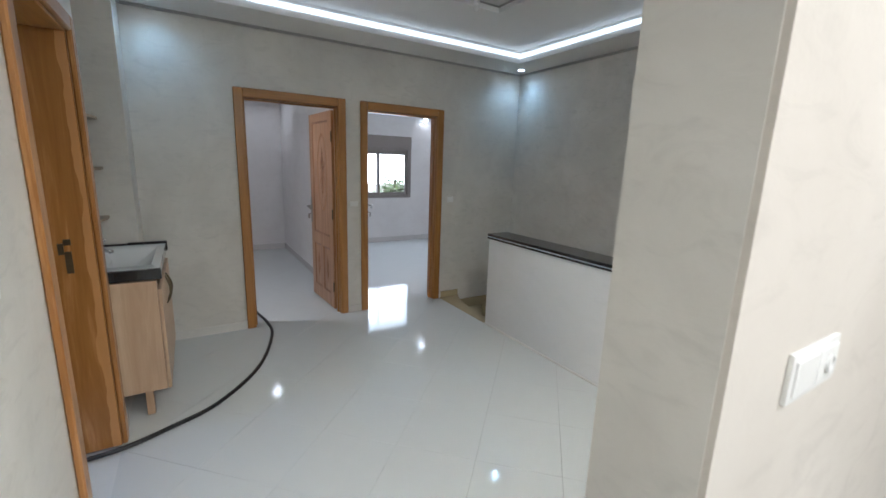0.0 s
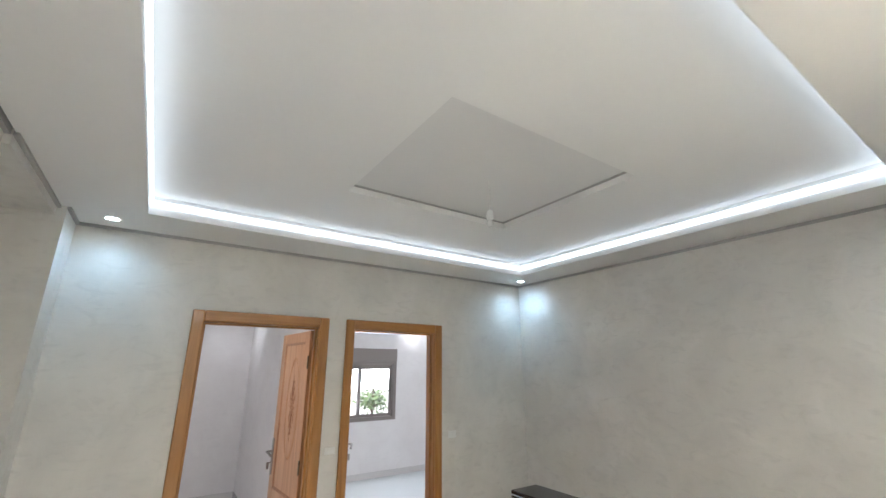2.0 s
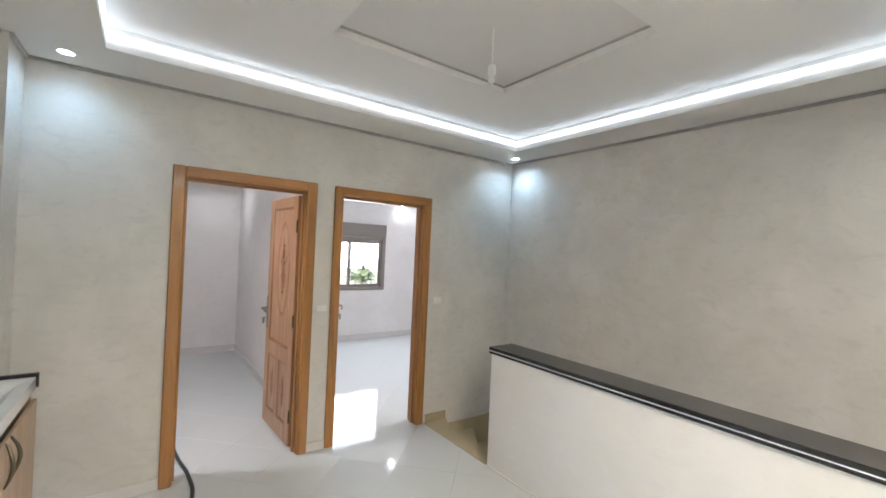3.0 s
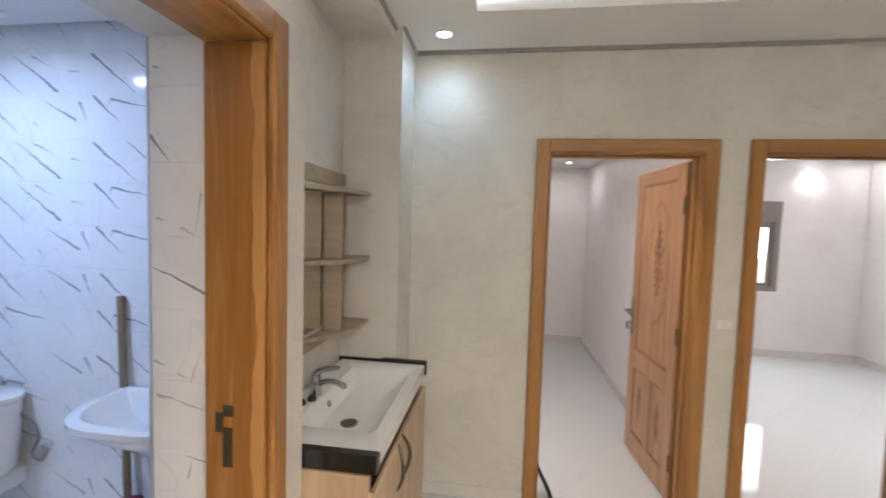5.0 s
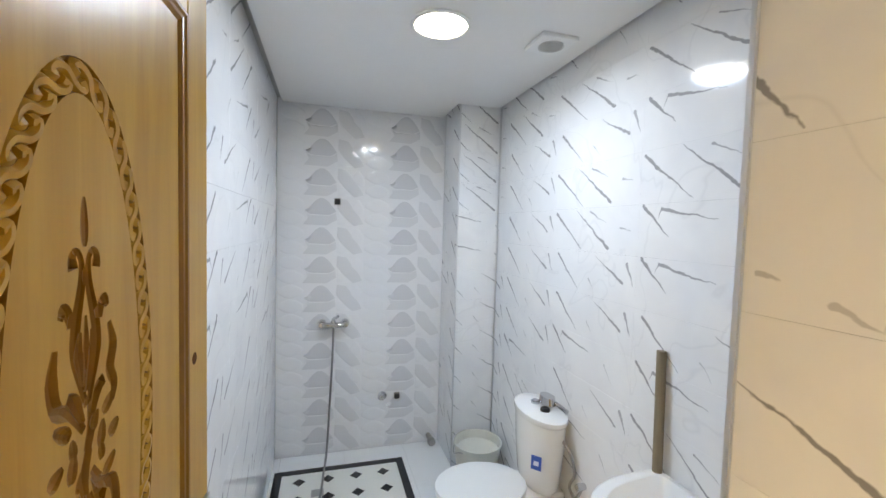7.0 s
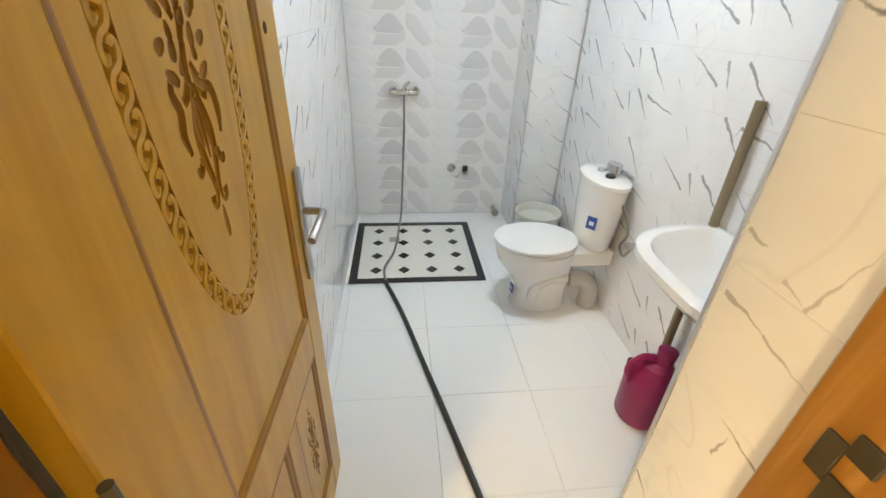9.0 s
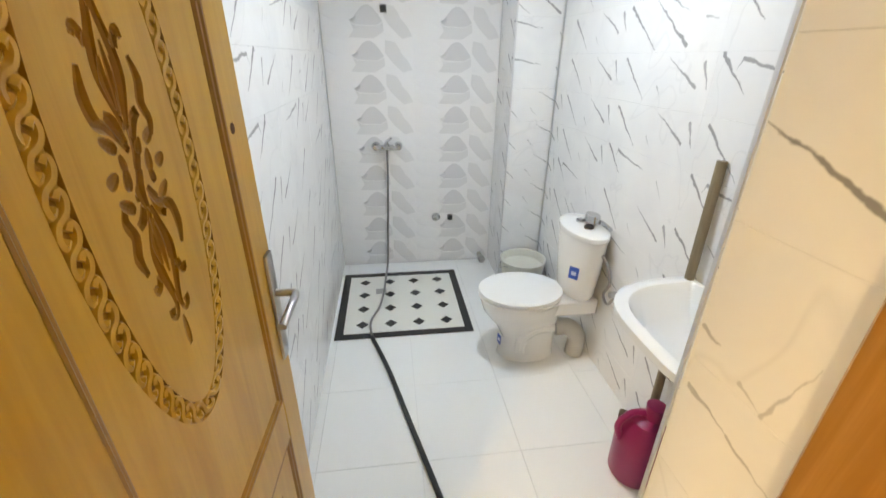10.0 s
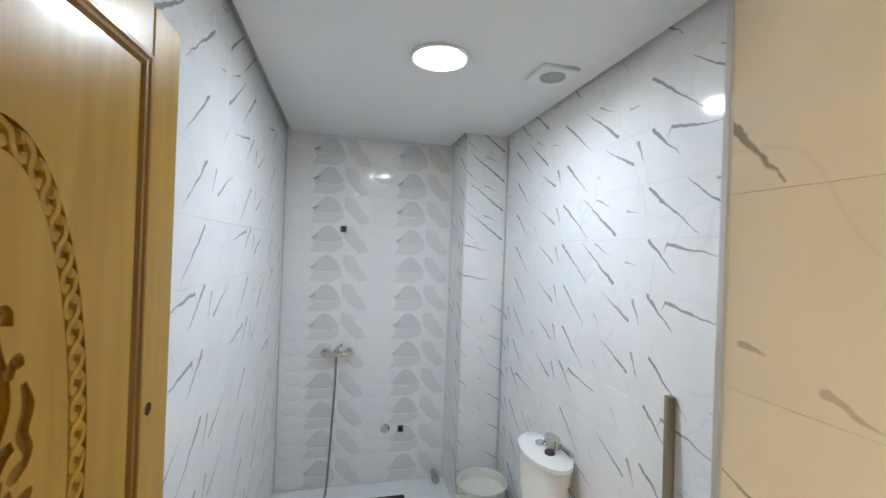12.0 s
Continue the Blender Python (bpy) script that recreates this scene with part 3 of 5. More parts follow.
structure("ceiling_south", box((WX, -2.6, 2.64), (EX + 0.12, SY0, 2.70)), PLASTER, "white ceiling of the adjoining room", "ceiling")
structure("ceiling_room_west", box((-0.5, 4.32, 2.47), (1.56, 7.82, 2.55)), PLASTER, "white ceiling of the small room", "ceiling")
structure("ceiling_room_east", box((1.66, 4.32, 2.60), (5.0, 7.75, 2.68)), PLASTER, "white ceiling of the window room", "ceiling")
structure("ceiling_bath", boxes(((BX + 0.035, BS + 0.035, BC - 0.025), (-0.42, 3.165, BC + 0.05)), ((-2.845, 3.165, BC - 0.025), (BE - 0.03, BN - 0.035, BC + 0.05))), PLASTER, "white plasterboard bathroom ceiling", "ceiling")
# Seen through the gap; its grey holds the gap's shade.
structure("ceiling_bath_gap", box((BX - 0.1, BS - 0.1, BC + 0.01), (BE, BN + 0.05, BC + 0.02)), GAP_SHADE, "board over the bathroom ceiling gap with the gap's shade in its grey", "trim")

# ---- stairwell ----
floor = structure("floor", boxes(((-0.4, -2.7, -0.2), (EX + 0.2, SY0 + 0.1, -0.012)), ((-0.4, 0.5, -0.2), (2.604, 4.26, -0.012)), ((-0.6, 4.26, -0.2), (5.1, 7.9, -0.012))), GROUT, "polished pale grey floor tiles laid diagonally", "floor")
floor_bath = structure("floor_bath", box((BX - 0.1, BS - 0.1, -0.2), (-0.401, BN + 0.1, -0.012)), GROUT_WHITE, "polished white square bathroom floor tiles", "floor")
structure("stair_edge", prism([(2.605, 3.312), (2.64, 3.312), (2.79, 4.02), (2.87, NY - 0.001), (2.605, NY - 0.001)], -0.17, 0.003), BEIGE_STONE, "beige marble stair edge strip at floor level", "trim")
stairs = thing("stairs", "beige marble winding stairs going down behind the parapet", "stairs", "structure")
NW_X, NW_Y = 2.84, 3.31
fan = [[(2.645, 3.32), (3.24, NY), (2.86, NY)], [(2.645, 3.32), (EX, 3.86), (EX, NY), (3.24, NY)], [(2.645, 3.32), (NW_X, NW_Y), (EX, NW_Y), (EX, 3.86)]]
for k, poly in enumerate(fan):
    z = -0.17 * (k + 1)
    part("tread", prism(poly, z - 0.03, z), BEIGE_STONE, stairs)
    part("riser", prism(poly, z - 0.6, z - 0.031), BEIGE_STONE_SHADED, stairs)
for k in range(8):
    z, y = -0.17 * (k + 4), NW_Y - 0.28 * k
    part("tread", box((NW_X, y - 0.30, z - 0.03), (EX, y, z), 0.005), BEIGE_STONE, stairs)
    part("riser", box((NW_X, y - 0.28, z - 0.3), (EX, y, z - 0.031)), BEIGE_STONE_SHADED, stairs)
structure("stair_skirting", boxes(((2.875, NY - 0.014, -0.17), (3.24, NY - 0.001, -0.06)), ((3.24, NY - 0.014, -0.34), (3.64, NY - 0.001, -0.06)), ((2.62, NY - 0.014, 0.004), (2.86, NY - 0.001, 0.075))), BEIGE_STONE, "beige stone skirting stepping down with the stairs", "baseboard")
parapet = thing("parapet", "pale plastered parapet with a black granite coping over the stairs", "parapet", "structure")
part("wall_body", box((2.605, SY, -1.6), (2.825, 3.30, 0.865), 0.004), PARAPET, parapet)
part("coping_lower", box((2.590, SY, 0.865), (2.840, 3.315, 0.883), 0.004), GRANITE, parapet, "black granite lower slab")
part("coping_line", box((2.594, SY, 0.883), (2.836, 3.311, 0.889)), PALE_STICKER, parapet, "thin white joint line")
part("coping_top", box((2.590, SY, 0.889), (2.840, 3.315, 0.915), 0.005), GRANITE, parapet, "black granite top slab")
structure("parapet_base", box((2.594, SY, 0.0), (2.6045, 3.30, 0.012)), SKIRT, "pale joint at the parapet foot", "trim")

# ---- baseboards ----
structure("baseboard", boxes(((STUB, NY - 0.012, 0.0), (0.541, NY - 0.001, 0.07)), ((1.49, NY - 0.012, 0.0), (1.642, NY - 0.001, 0.07)), ((2.592, NY - 0.012, 0.004), (2.62, NY - 0.001, 0.07)), ((WX + 0.001, -2.5, 0.0), (WX + 0.012, 1.885, 0.07)), ((WX + 0.001, 2.832, 0), (WX + 0.012, RY, 0.07))), SKIRT, "pale glossy tile skirting along the hall", "baseboard")
structure("baseboard_rooms", boxes(((-0.49, 7.808, 0.0), (1.55, 7.819, 0.09)), ((1.548, 5.0, 0.0), (1.559, 7.808, 0.09)), ((1.661, 7.738, 0.0), (4.99, 7.749, 0.09)), ((4.988, 4.4, 0.0), (4.999, 7.738, 0.09)), ((1.661, 5.3, 0.0), (1.672, 7.738, 0.09))), SKIRT_GREY, "greyish tile skirting of the rooms", "baseboard")

# ---- LED strips and spots ----
led = thing("led_strip", "cool white LED strip glowing along the ceiling cove", "led strip")
for lo, hi in (((LX0 + 0.006, LY1 - 0.012, 2.664), (LX1 - 0.006, LY1 - 0.004, 2.700)), ((LX0 + 0.006, LY0 + 0.004, 2.664), (LX1 - 0.006, LY0 + 0.012, 2.700)), ((LX0 + 0.004, LY0 + 0.014, 2.664), (LX0 + 0.012, LY1 - 0.014, 2.700)), ((LX1 - 0.012, LY0 + 0.014, 2.664), (LX1 - 0.004, LY1 - 0.014, 2.700))):
    part("strip", box(lo, hi), LED, led)


def spotlight(x, y, z):
    s = thing("ceiling_spotlight", "small round recessed white ceiling spotlight", "spotlight", group="ceiling spotlights")
    part("rim", lathe([(0.0335, z), (0.046, z - 0.002), (0.048, z - 0.006), (0.044, z - 0.009), (0.036, z - 0.007)], 24, False, pose(x, y, 0)), WHITE_PLASTIC, s, smooth=True)
    part("lens", lathe([(0.002, z - 0.0035), (0.035, z - 0.003)], 24, True, pose(x, y, 0)), SPOT_GLOW, s, "glowing bluish lens")


# The last one, at x 3.20, is an added fixture out of view.
for p in ((3.45, 3.97, 2.615), (0.03, 3.97, 2.615), (1.2, 7.26, 2.47), (4.80, 7.45, 2.60), (1.45, 0.93, 2.615), (3.20, 0.93, 2.615)):
    spotlight(*p)
wall_lamp = thing("wall_lamp", "small bright round white wall lamp", "lamp")
part("base", lathe([(0.055, 0), (0.055, 0.012), (0.045, 0.02)], 24, True, pose(4.3, 7.749, 2.40, 90)), WHITE_PLASTIC, wall_lamp, smooth=True)
part("bulb", lathe([(0.042, 0.02), (0.040, 0.035), (0.028, 0.046), (0.006, 0.05)], 24, True, pose(4.3, 7.749, 2.40, 90)), SPOT_GLOW, wall_lamp, "glowing dome", smooth=True)

pendant = thing("pendant_bulb", "bare bulb socket hanging on a short wire from the ceiling", "pendant lamp")
part("wire", tube(spline([(1.79, 2.52, 2.762), (1.792, 2.522, 2.66), (1.789, 2.52, 2.575)], 6), 0.0025, 6), WHITE_PLASTIC, pendant)
part("socket", lathe([(0.006, 2.58), (0.016, 2.575), (0.019, 2.55), (0.019, 2.53), (0.012, 2.522)], 16, True, pose(1.79, 2.52, 0)), WHITE_PLASTIC, pendant, smooth=True)
part("bulb", lathe([(0.010, 2.524), (0.016, 2.515), (0.019, 2.50), (0.013, 2.487), (0.003, 2.482)], 16, True, pose(1.79, 2.52, 0)), CERAMIC, pendant, smooth=True)

# ---- doors ----
def door_frame(name, label, axis, wall_a, wall_b, lo, hi, head, casing, mats, back=True):
    """Lining through the wall and a casing on both faces. axis: the way along the wall; wall_a and wall_b its two faces."""
    d = thing(name, label, "door", "structure")
    side, top = mats
    def bar(nm, a0, a1, d0, d1, z0, z1, mat, bev=0.004):
        lo3, hi3 = ((a0, d0, z0), (a1, d1, z1)) if axis == "x" else ((d0, a0, z0), (d1, a1, z1))
        part(nm, box(lo3, hi3, bev), mat, d)
    t = 0.03
    bar("lining_side", lo - t, lo, min(wall_a, wall_b), max(wall_a, wall_b), 0.001, head, side)
    bar("lining_side", hi, hi + t, min(wall_a, wall_b), max(wall_a, wall_b), 0.001, head, side)
    bar("lining_head", lo - t, hi + t, min(wall_a, wall_b), max(wall_a, wall_b), head, head + t, top)
    out = -1 if wall_a < wall_b else 1
    for face, sgn in (((wall_a, out), (wall_b, -out)) if back else ((wall_a, out),)):
        f0, f1 = (face + sgn * 0.001, face + sgn * 0.024)
        bar("casing_side", lo - casing, lo - 0.004, min(f0, f1), max(f0, f1), 0.001, head + casing, side, 0.006)
        bar("casing_side", hi + 0.004, hi + casing, min(f0, f1), max(f0, f1), 0.001, head + casing, side, 0.006)
        bar("casing_head", lo - 0.004, hi + 0.004, min(f0, f1), max(f0, f1), head + 0.004, head + casing, top, 0.006)
    if back:
        near = (wall_a + wall_b) / 2 - 0.012
        for a0, a1, z0, z1, mat in ((lo + 0.0005, lo + 0.013, 0.001, head - 0.001, side), (hi - 0.013, hi - 0.0005, 0.001, head - 0.001, side), (lo + 0.013, hi - 0.013, head - 0.013, head - 0.0005, top)):
            bar("door_stop", a0, a1, near, near + 0.035, z0, z1, mat, 0.002)
    return d


def scrolls(cx, cz, rx, rz, count, amp, radius, y0):
    """A running row of S-shaped carved strokes round an oval, evenly spaced along it."""
    bm = bmesh.new()
    fine = [(rx * math.cos(k * math.tau / 720), rz * math.sin(k * math.tau / 720)) for k in range(721)]
    run = [0.0]
    for (a, b), (c, d) in zip(fine, fine[1:]):
        run.append(run[-1] + math.hypot(c - a, d - b))
    step = run[-1] / count

    def at(s, w):
        s %= run[-1]
        k = next(k for k in range(720) if run[k + 1] >= s)
        a = (k + (s - run[k]) / (run[k + 1] - run[k])) * math.tau / 720
        nx, nz = math.cos(a) / rx, math.sin(a) / rz
        l = math.hypot(nx, nz)
        return (cx + rx * math.cos(a) + nx / l * w, y0, cz + rz * math.sin(a) + nz / l * w)

    for i in range(count):
        pts = []
        for q, w in ((-0.10, -0.2), (-0.30, -0.75), (0.0, -1.0), (0.35, -0.6), (0.5, 0.0), (0.65, 0.6), (1.0, 1.0), (1.30, 0.75), (1.10, 0.2)):
            pts.append(at((i + q) * step, w * amp))
        tube(spline(pts, 3), radius, 6, bm)
    return bm


def ellipsoid(bm, x, y, z, a, b, depth, turn):
    """A flat closed drop with long axis a, short axis b, lying in the door's face."""
    c, sn = math.cos(radians(turn)), math.sin(radians(turn))
    rings = []
    for i in range(1, 8):
        t = math.pi * i / 8
        u, r = -a * math.cos(t), math.sin(t) * (1 + 0.25 * math.cos(t))
        rings.append([Vector((x + u * c - b * r * math.cos(k * math.tau / 10) * sn, y + depth * r * math.sin(k * math.tau / 10), z + u * sn + b * r * math.cos(k * math.tau / 10) * c)) for k in range(10)])
    loft(rings, bm)


def gouge(bm, pts, wide, y, steps=4):
    """A round-bottomed stroke through points, thin at its ends; wide: half width at each point."""
    line = spline([(a, y, b) for a, b in pts], steps)
    n = len(line) - 1
    rad = []
    for i in range(n + 1):
        p = i / n * (len(wide) - 1)
        k = min(int(p), len(wide) - 2)
        rad.append(1.3 * (wide[k] + (wide[k + 1] - wide[k]) * (p - k)))
    tube(line, rad, 8, bm)


def ornament(bm, cx, cz, h, y0):
    """Gouges of a carved spray: spear tips, hooked curls, tulip blades, side leaves and round petals, the lower half turned about."""
    for s in (1, -1):
        def at(x, z):
            return (cx + s * h * x, cz + s * h * z)
        ellipsoid(bm, *(at(0, 0.452)[0], y0, at(0, 0.452)[1]), h * 0.052, h * 0.013, h * 0.007, 90)
        gouge(bm, [at(0, 0.27), at(0.001, 0.20), at(0.002, 0.12)], [h * 0.003, h * 0.009, h * 0.006], y0)
        for m in (1, -1):
            g = lambda pts, wide: gouge(bm, [at(m * x, z) for x, z in pts], [h * w for w in wide], y0)
            g([(0.036, 0.362), (0.038, 0.385), (0.024, 0.396), (0.011, 0.375), (0.012, 0.330), (0.030, 0.26), (0.036, 0.20), (0.016, 0.13), (0.003, 0.09)], [0.012, 0.009, 0.006, 0.007, 0.010, 0.013, 0.012, 0.008, 0.006])
            g([(0.017, 0.24), (0.020, 0.19), (0.009, 0.13)], [0.003, 0.008, 0.005])
            g([(0.048, 0.255), (0.052, 0.28), (0.066, 0.292), (0.075, 0.275)], [0.006, 0.010, 0.011, 0.006])
            g([(0.090, 0.225), (0.100, 0.17), (0.088, 0.115), (0.050, 0.095), (0.012, 0.045)] if m < 0 else [(0.080, 0.240), (0.095, 0.19), (0.082, 0.14), (0.098, 0.10), (0.088, 0.065)], [0.006, 0.013, 0.013, 0.011, 0.007])
            g([(0.060, 0.125), (0.036, 0.11), (0.014, 0.06)], [0.010, 0.012, 0.006])
            ellipsoid(bm, at(m * 0.075, 0.068)[0], y0, at(m * 0.075, 0.068)[1], h * 0.030, h * 0.016, h * 0.011, (35 if m * s > 0 else 145))
        for x, z, a, b, turn in ((0.048, 0.012, 0.030, 0.016, 80), (0.094, 0.004, 0.024, 0.017, 30), (0.028, 0.050, 0.022, 0.010, 70), (-0.046, 0.024, 0.022, 0.013, 100)):
            ellipsoid(bm, at(x, z)[0], y0, at(x, z)[1], h * a, h * b, h * 0.010, turn)
        gouge(bm, [at(0.006, 0.10), at(0.013, 0.05), at(-0.002, 0.0)], [h * 0.006, h * 0.012, h * 0.010], y0)
    return bm


def carve(bm, gouges, mats):
    """The body bm with the gouges cut out of it; the cut takes the second material."""
    made = []
    for b, mt in ((bm, mats[0]), (gouges, mats[1])):
        bmesh.ops.recalc_face_normals(b, faces=b.faces)
        me = bpy.data.meshes.new("carving")
        b.to_mesh(me)
        b.free()
        me.materials.append(mt)
        made.append(new("carving", me))
    mod = made[0].modifiers.new("cut", "BOOLEAN")
    mod.operation, mod.object, mod.solver, mod.use_self = "DIFFERENCE", made[1], "EXACT", True
    mod.material_mode = "TRANSFER"
    me = bpy.data.meshes.new_from_object(made[0].evaluated_get(bpy.context.evaluated_depsgraph_get()))
    for ob in made:
        old = ob.data
        bpy.data.objects.remove(ob)
        bpy.data.meshes.remove(old)
    return me


def oval_channel(bm, cx, cz, rx, rz, half, y0, y1, n=96):
    """A closed oval ring of square section, to be cut out."""
    rings = []
    for k in range(n):
        a = k * math.tau / n
        c, sn = math.cos(a), math.sin(a)
        rings.append([bm.verts.new((cx + (rx + o) * c, y, cz + (rz + o) * sn)) for o, y in ((-half, y0), (half, y0), (half * 0.86, y1), (-half * 0.86, y1))])
    for k in range(n):
        r, q = rings[k], rings[(k + 1) % n]
        for i in range(4):
            bm.faces.new((r[i], r[(i + 1) % 4], q[(i + 1) % 4], q[i]))


def moulding(a, b, c, d, y0, sgn, deep):
    """A sloping moulding from the stiles down to a sunk panel."""
    bm = bmesh.new()
    rings = []
    for inset, y in ((-0.002, 0.001), (0.003, 0.0), (0.007, 0.35), (0.012, 0.45), (0.018, 1.0), (0.021, 1.1)):
        yy = y0 + sgn * y * deep
        rings.append([Vector((a + inset, yy, c + inset)), Vector((b - inset, yy, c + inset)), Vector((b - inset, yy, d - inset)), Vector((a + inset, yy, d - inset))])
    return loft(rings, bm, False)


def handle_set(leaf, m, u, z, y0, side, keys=False):
    plate = box((u - 0.020, y0 - 0.009, z - 0.145), (u + 0.020, y0, z + 0.145), 0.006, seg=2)
    part("handle_plate", plate, STEEL, leaf, "brushed steel handle plate", True, m)
    lever = tube(spline([(u, y0 - 0.005, z + 0.04), (u, y0 - 0.045, z + 0.04), (u + side * 0.012, y0 - 0.056, z + 0.04), (u + side * 0.06, y0 - 0.056, z + 0.036), (u + side * 0.115, y0 - 0.050, z + 0.022)], 8), 0.0095, 12)
    part("lever", lever, STEEL, leaf, "brushed steel lever", True, m)
    if keys:
        bm = tube([(u, y0 - 0.004, z - 0.05), (u, y0 - 0.03, z - 0.05)], 0.006, 10)
        box((u - 0.002, y0 - 0.045, z - 0.10), (u + 0.002, y0 - 0.025, z - 0.045), 0.001, bm)
        part("key", bm, STEEL, leaf, "key in the lock", False, m)


def door_leaf(parent, m, w, h, body, dark, keys=False, hinge_stile=0.095):
    """A carved panel door. u runs from the hinge, the carved face looks to -v; m puts it in its place."""
    t = 0.04
    leaf = part("leaf", box((0.004, 0.0187, 0.012), (w - 0.004, t - 0.0187, h - 0.004)), body, parent, "carved varnished wooden door leaf", m=m)
    sub = lambda nm, bm, mat, label="", smooth=False: part(nm, bm, mat, leaf, label, smooth, m)
    st, sl = 0.095, hinge_stile
    for a, b in ((0.0, sl), (w - st, w)):
        sub("stile", box((a, 0, 0.008), (b, t, h), 0.003), body)
    z1, z2 = 0.64, 0.765
    for lo, hi in ((0.008, 0.15), (z1, z2), (h - 0.085, h)):
        sub("rail", box((sl, 0.0005, lo), (w - st, t - 0.0005, hi), 0.003), body)
    mid = (sl + w - st - 0.06) / 2
    sub("muntin", box((mid, 0.0005, 0.15), (mid + 0.06, t - 0.0005, z1), 0.003), body)
    panels = [(sl, w - st, z2, h - 0.085), (sl, mid, 0.15, z1), (mid + 0.06, w - st, 0.15, z1)]
    cx, cz, rx, rz = (sl + w - st) / 2 - 0.032, 1.420, 0.134, 0.388
    deep = 0.009
    for y0, sgn in ((0.0, 1), (t, -1)):
        for k, (a, b, c, d) in enumerate(panels):
            lo, hi = sorted((y0 + sgn * deep, y0 + sgn * 0.0185))
            body_bm = box((a, lo, c), (b, hi, d))
            if sgn < 0:
                sub("panel", body_bm, body)
            else:
                cut = bmesh.new()
                if k == 0:
                    oval_channel(cut, cx, cz, rx, rz, 0.0185, lo - 0.004, lo + 0.0055)
                    ornament(cut, cx, cz, 0.535, lo)
                else:
                    ornament(cut, (a + b) / 2, 0.40, 0.30, lo)
                ob = new("panel", carve(body_bm, cut, (body, dark)))
                ob.data.transform(m)
                ob.parent = leaf
                ob["label"] = "panel with a carved oval and floral spray" if k == 0 else "panel with a small carved spray"
            sub("moulding", moulding(a, b, c, d, y0, sgn, deep), dark, "darker sloping moulding")
    sub("scroll_border", scrolls(cx, cz, rx, rz, 52, 0.0125, 0.0060, deep + 0.0045), body, "carved running scroll border", True)
    hu = w - 0.03
    handle_set(leaf, m, hu, 1.0, 0.0, -1, keys)
    back = m @ Matrix.Translation((0, t, 0)) @ Matrix.Diagonal((1, -1, 1, 1))
    handle_set(leaf, back, hu, 1.0, 0.0, -1, keys)
    for z in (0.25, h / 2, h - 0.25):
        hinge = tube([(-0.003, -0.004, z - 0.05), (-0.003, -0.004, z + 0.05)], 0.007, 10)
        sub("hinge", hinge, BRONZE, "dark barrel hinge", True)
    return leaf


def leaf_pose(hx, hy, fx, fy, face_left):
    """u runs from the hinge to the free edge; the carved face looks left or right of that way."""
    u = Vector((fx - hx, fy - hy, 0)).normalized()
    v = Vector((u.y, -u.x, 0)) if face_left else Vector((-u.y, u.x, 0))
    return Matrix(((u.x, v.x, 0, hx), (u.y, v.y, 0, hy), (0, 0, 1, 0), (0, 0, 0, 1)))


door_1 = door_frame("door_1", "honey-brown wooden bathroom door standing open inwards", "y", -0.235, -0.405, 2.0, 2.775, 2.07, 0.073, (OAK_PATCH, OAK_Y), False)
bath_m = leaf_pose(-0.385, 2.090, -1.084, 2.1187, False)
door_leaf(door_1, bath_m, 0.71, 2.085, PINE, PINE_DARK, False, 0.145)
strike = boxes(((-0.349, 2.7695, 0.975), (-0.323, 2.7745, 1.082)), ((-0.349, 2.7695, 1.112), (-0.321, 2.7745, 1.142)), ((-0.371, 2.7695, 1.068), (-0.3495, 2.7745, 1.122)), bevel=0.001)
for ku, kz, kr in ((0.640, 1.425, 0.012),):
    part("knot", lathe([(kr, 0.0), (kr * 0.9, 0.0012), (kr * 0.3, 0.0016)], 14, True, bath_m @ pose(ku, 0.001, kz, 90)), KNOT, door_1, "dark wood knot", True)
part("hinge_rebate", box((-0.382, 2.001, 0.002), (-0.262, 2.046, 2.068), 0.003), OAK_PATCH, door_1)
part("strike_plate", strike, BRONZE, door_1, "dark metal strike plate")
door_2 = door_frame("door_2", "honey-brown wooden door standing open into the small room", "x", 4.20, 4.32, 0.619, 1.419, 2.045, 0.078, (OAK, OAK_X))
door_leaf(door_2, leaf_pose(1.398, 4.338, 1.352, 5.00, True), 0.68, 2.03, REDWOOD, REDWOOD_DARK, True)
door_3 = door_frame("door_3", "honey-brown wooden door standing open into the window room", "x", 4.20, 4.32, 1.72, 2.512, 2.045, 0.078, (OAK, OAK_X))
door_leaf(door_3, leaf_pose(1.735, 4.31, 2.01, 4.97, False), 0.72, 2.03, REDWOOD, REDWOOD_DARK, True)

# ---- window and the outside ----
window_1 = thing("window_1", "taupe aluminium sliding window under a roller shutter box", "window", "structure")
X0, X1, Z0, Z1 = 2.80, 4.0, 0.875, 2.06
for lo, hi in (((X0, 7.735, Z0), (X0 + 0.07, 7.82, 1.84)), ((X1 - 0.07, 7.735, Z0), (X1, 7.82, 1.84)), ((X0 + 0.07, 7.735, Z0), (X1 - 0.07, 7.82, Z0 + 0.06)), ((X0 + 0.07, 7.735, 1.79), (X1 - 0.07, 7.82, 1.84))):
    part("window_frame", box(lo, hi, 0.004), ALU, window_1)
part("shutter_box", box((X0, 7.72, 1.84), (X1, 7.90, Z1), 0.006), ALU, window_1, "taupe roller shutter box")
shut = bmesh.new()
for k in range(3):
    box((X0 + 0.07, 7.84, 1.80 - 0.045 * k), (X1 - 0.07, 7.852, 1.842 - 0.045 * k), 0.004, shut)
part("shutter_slats", shut, ALU, window_1, "lowered edge of the slatted shutter")
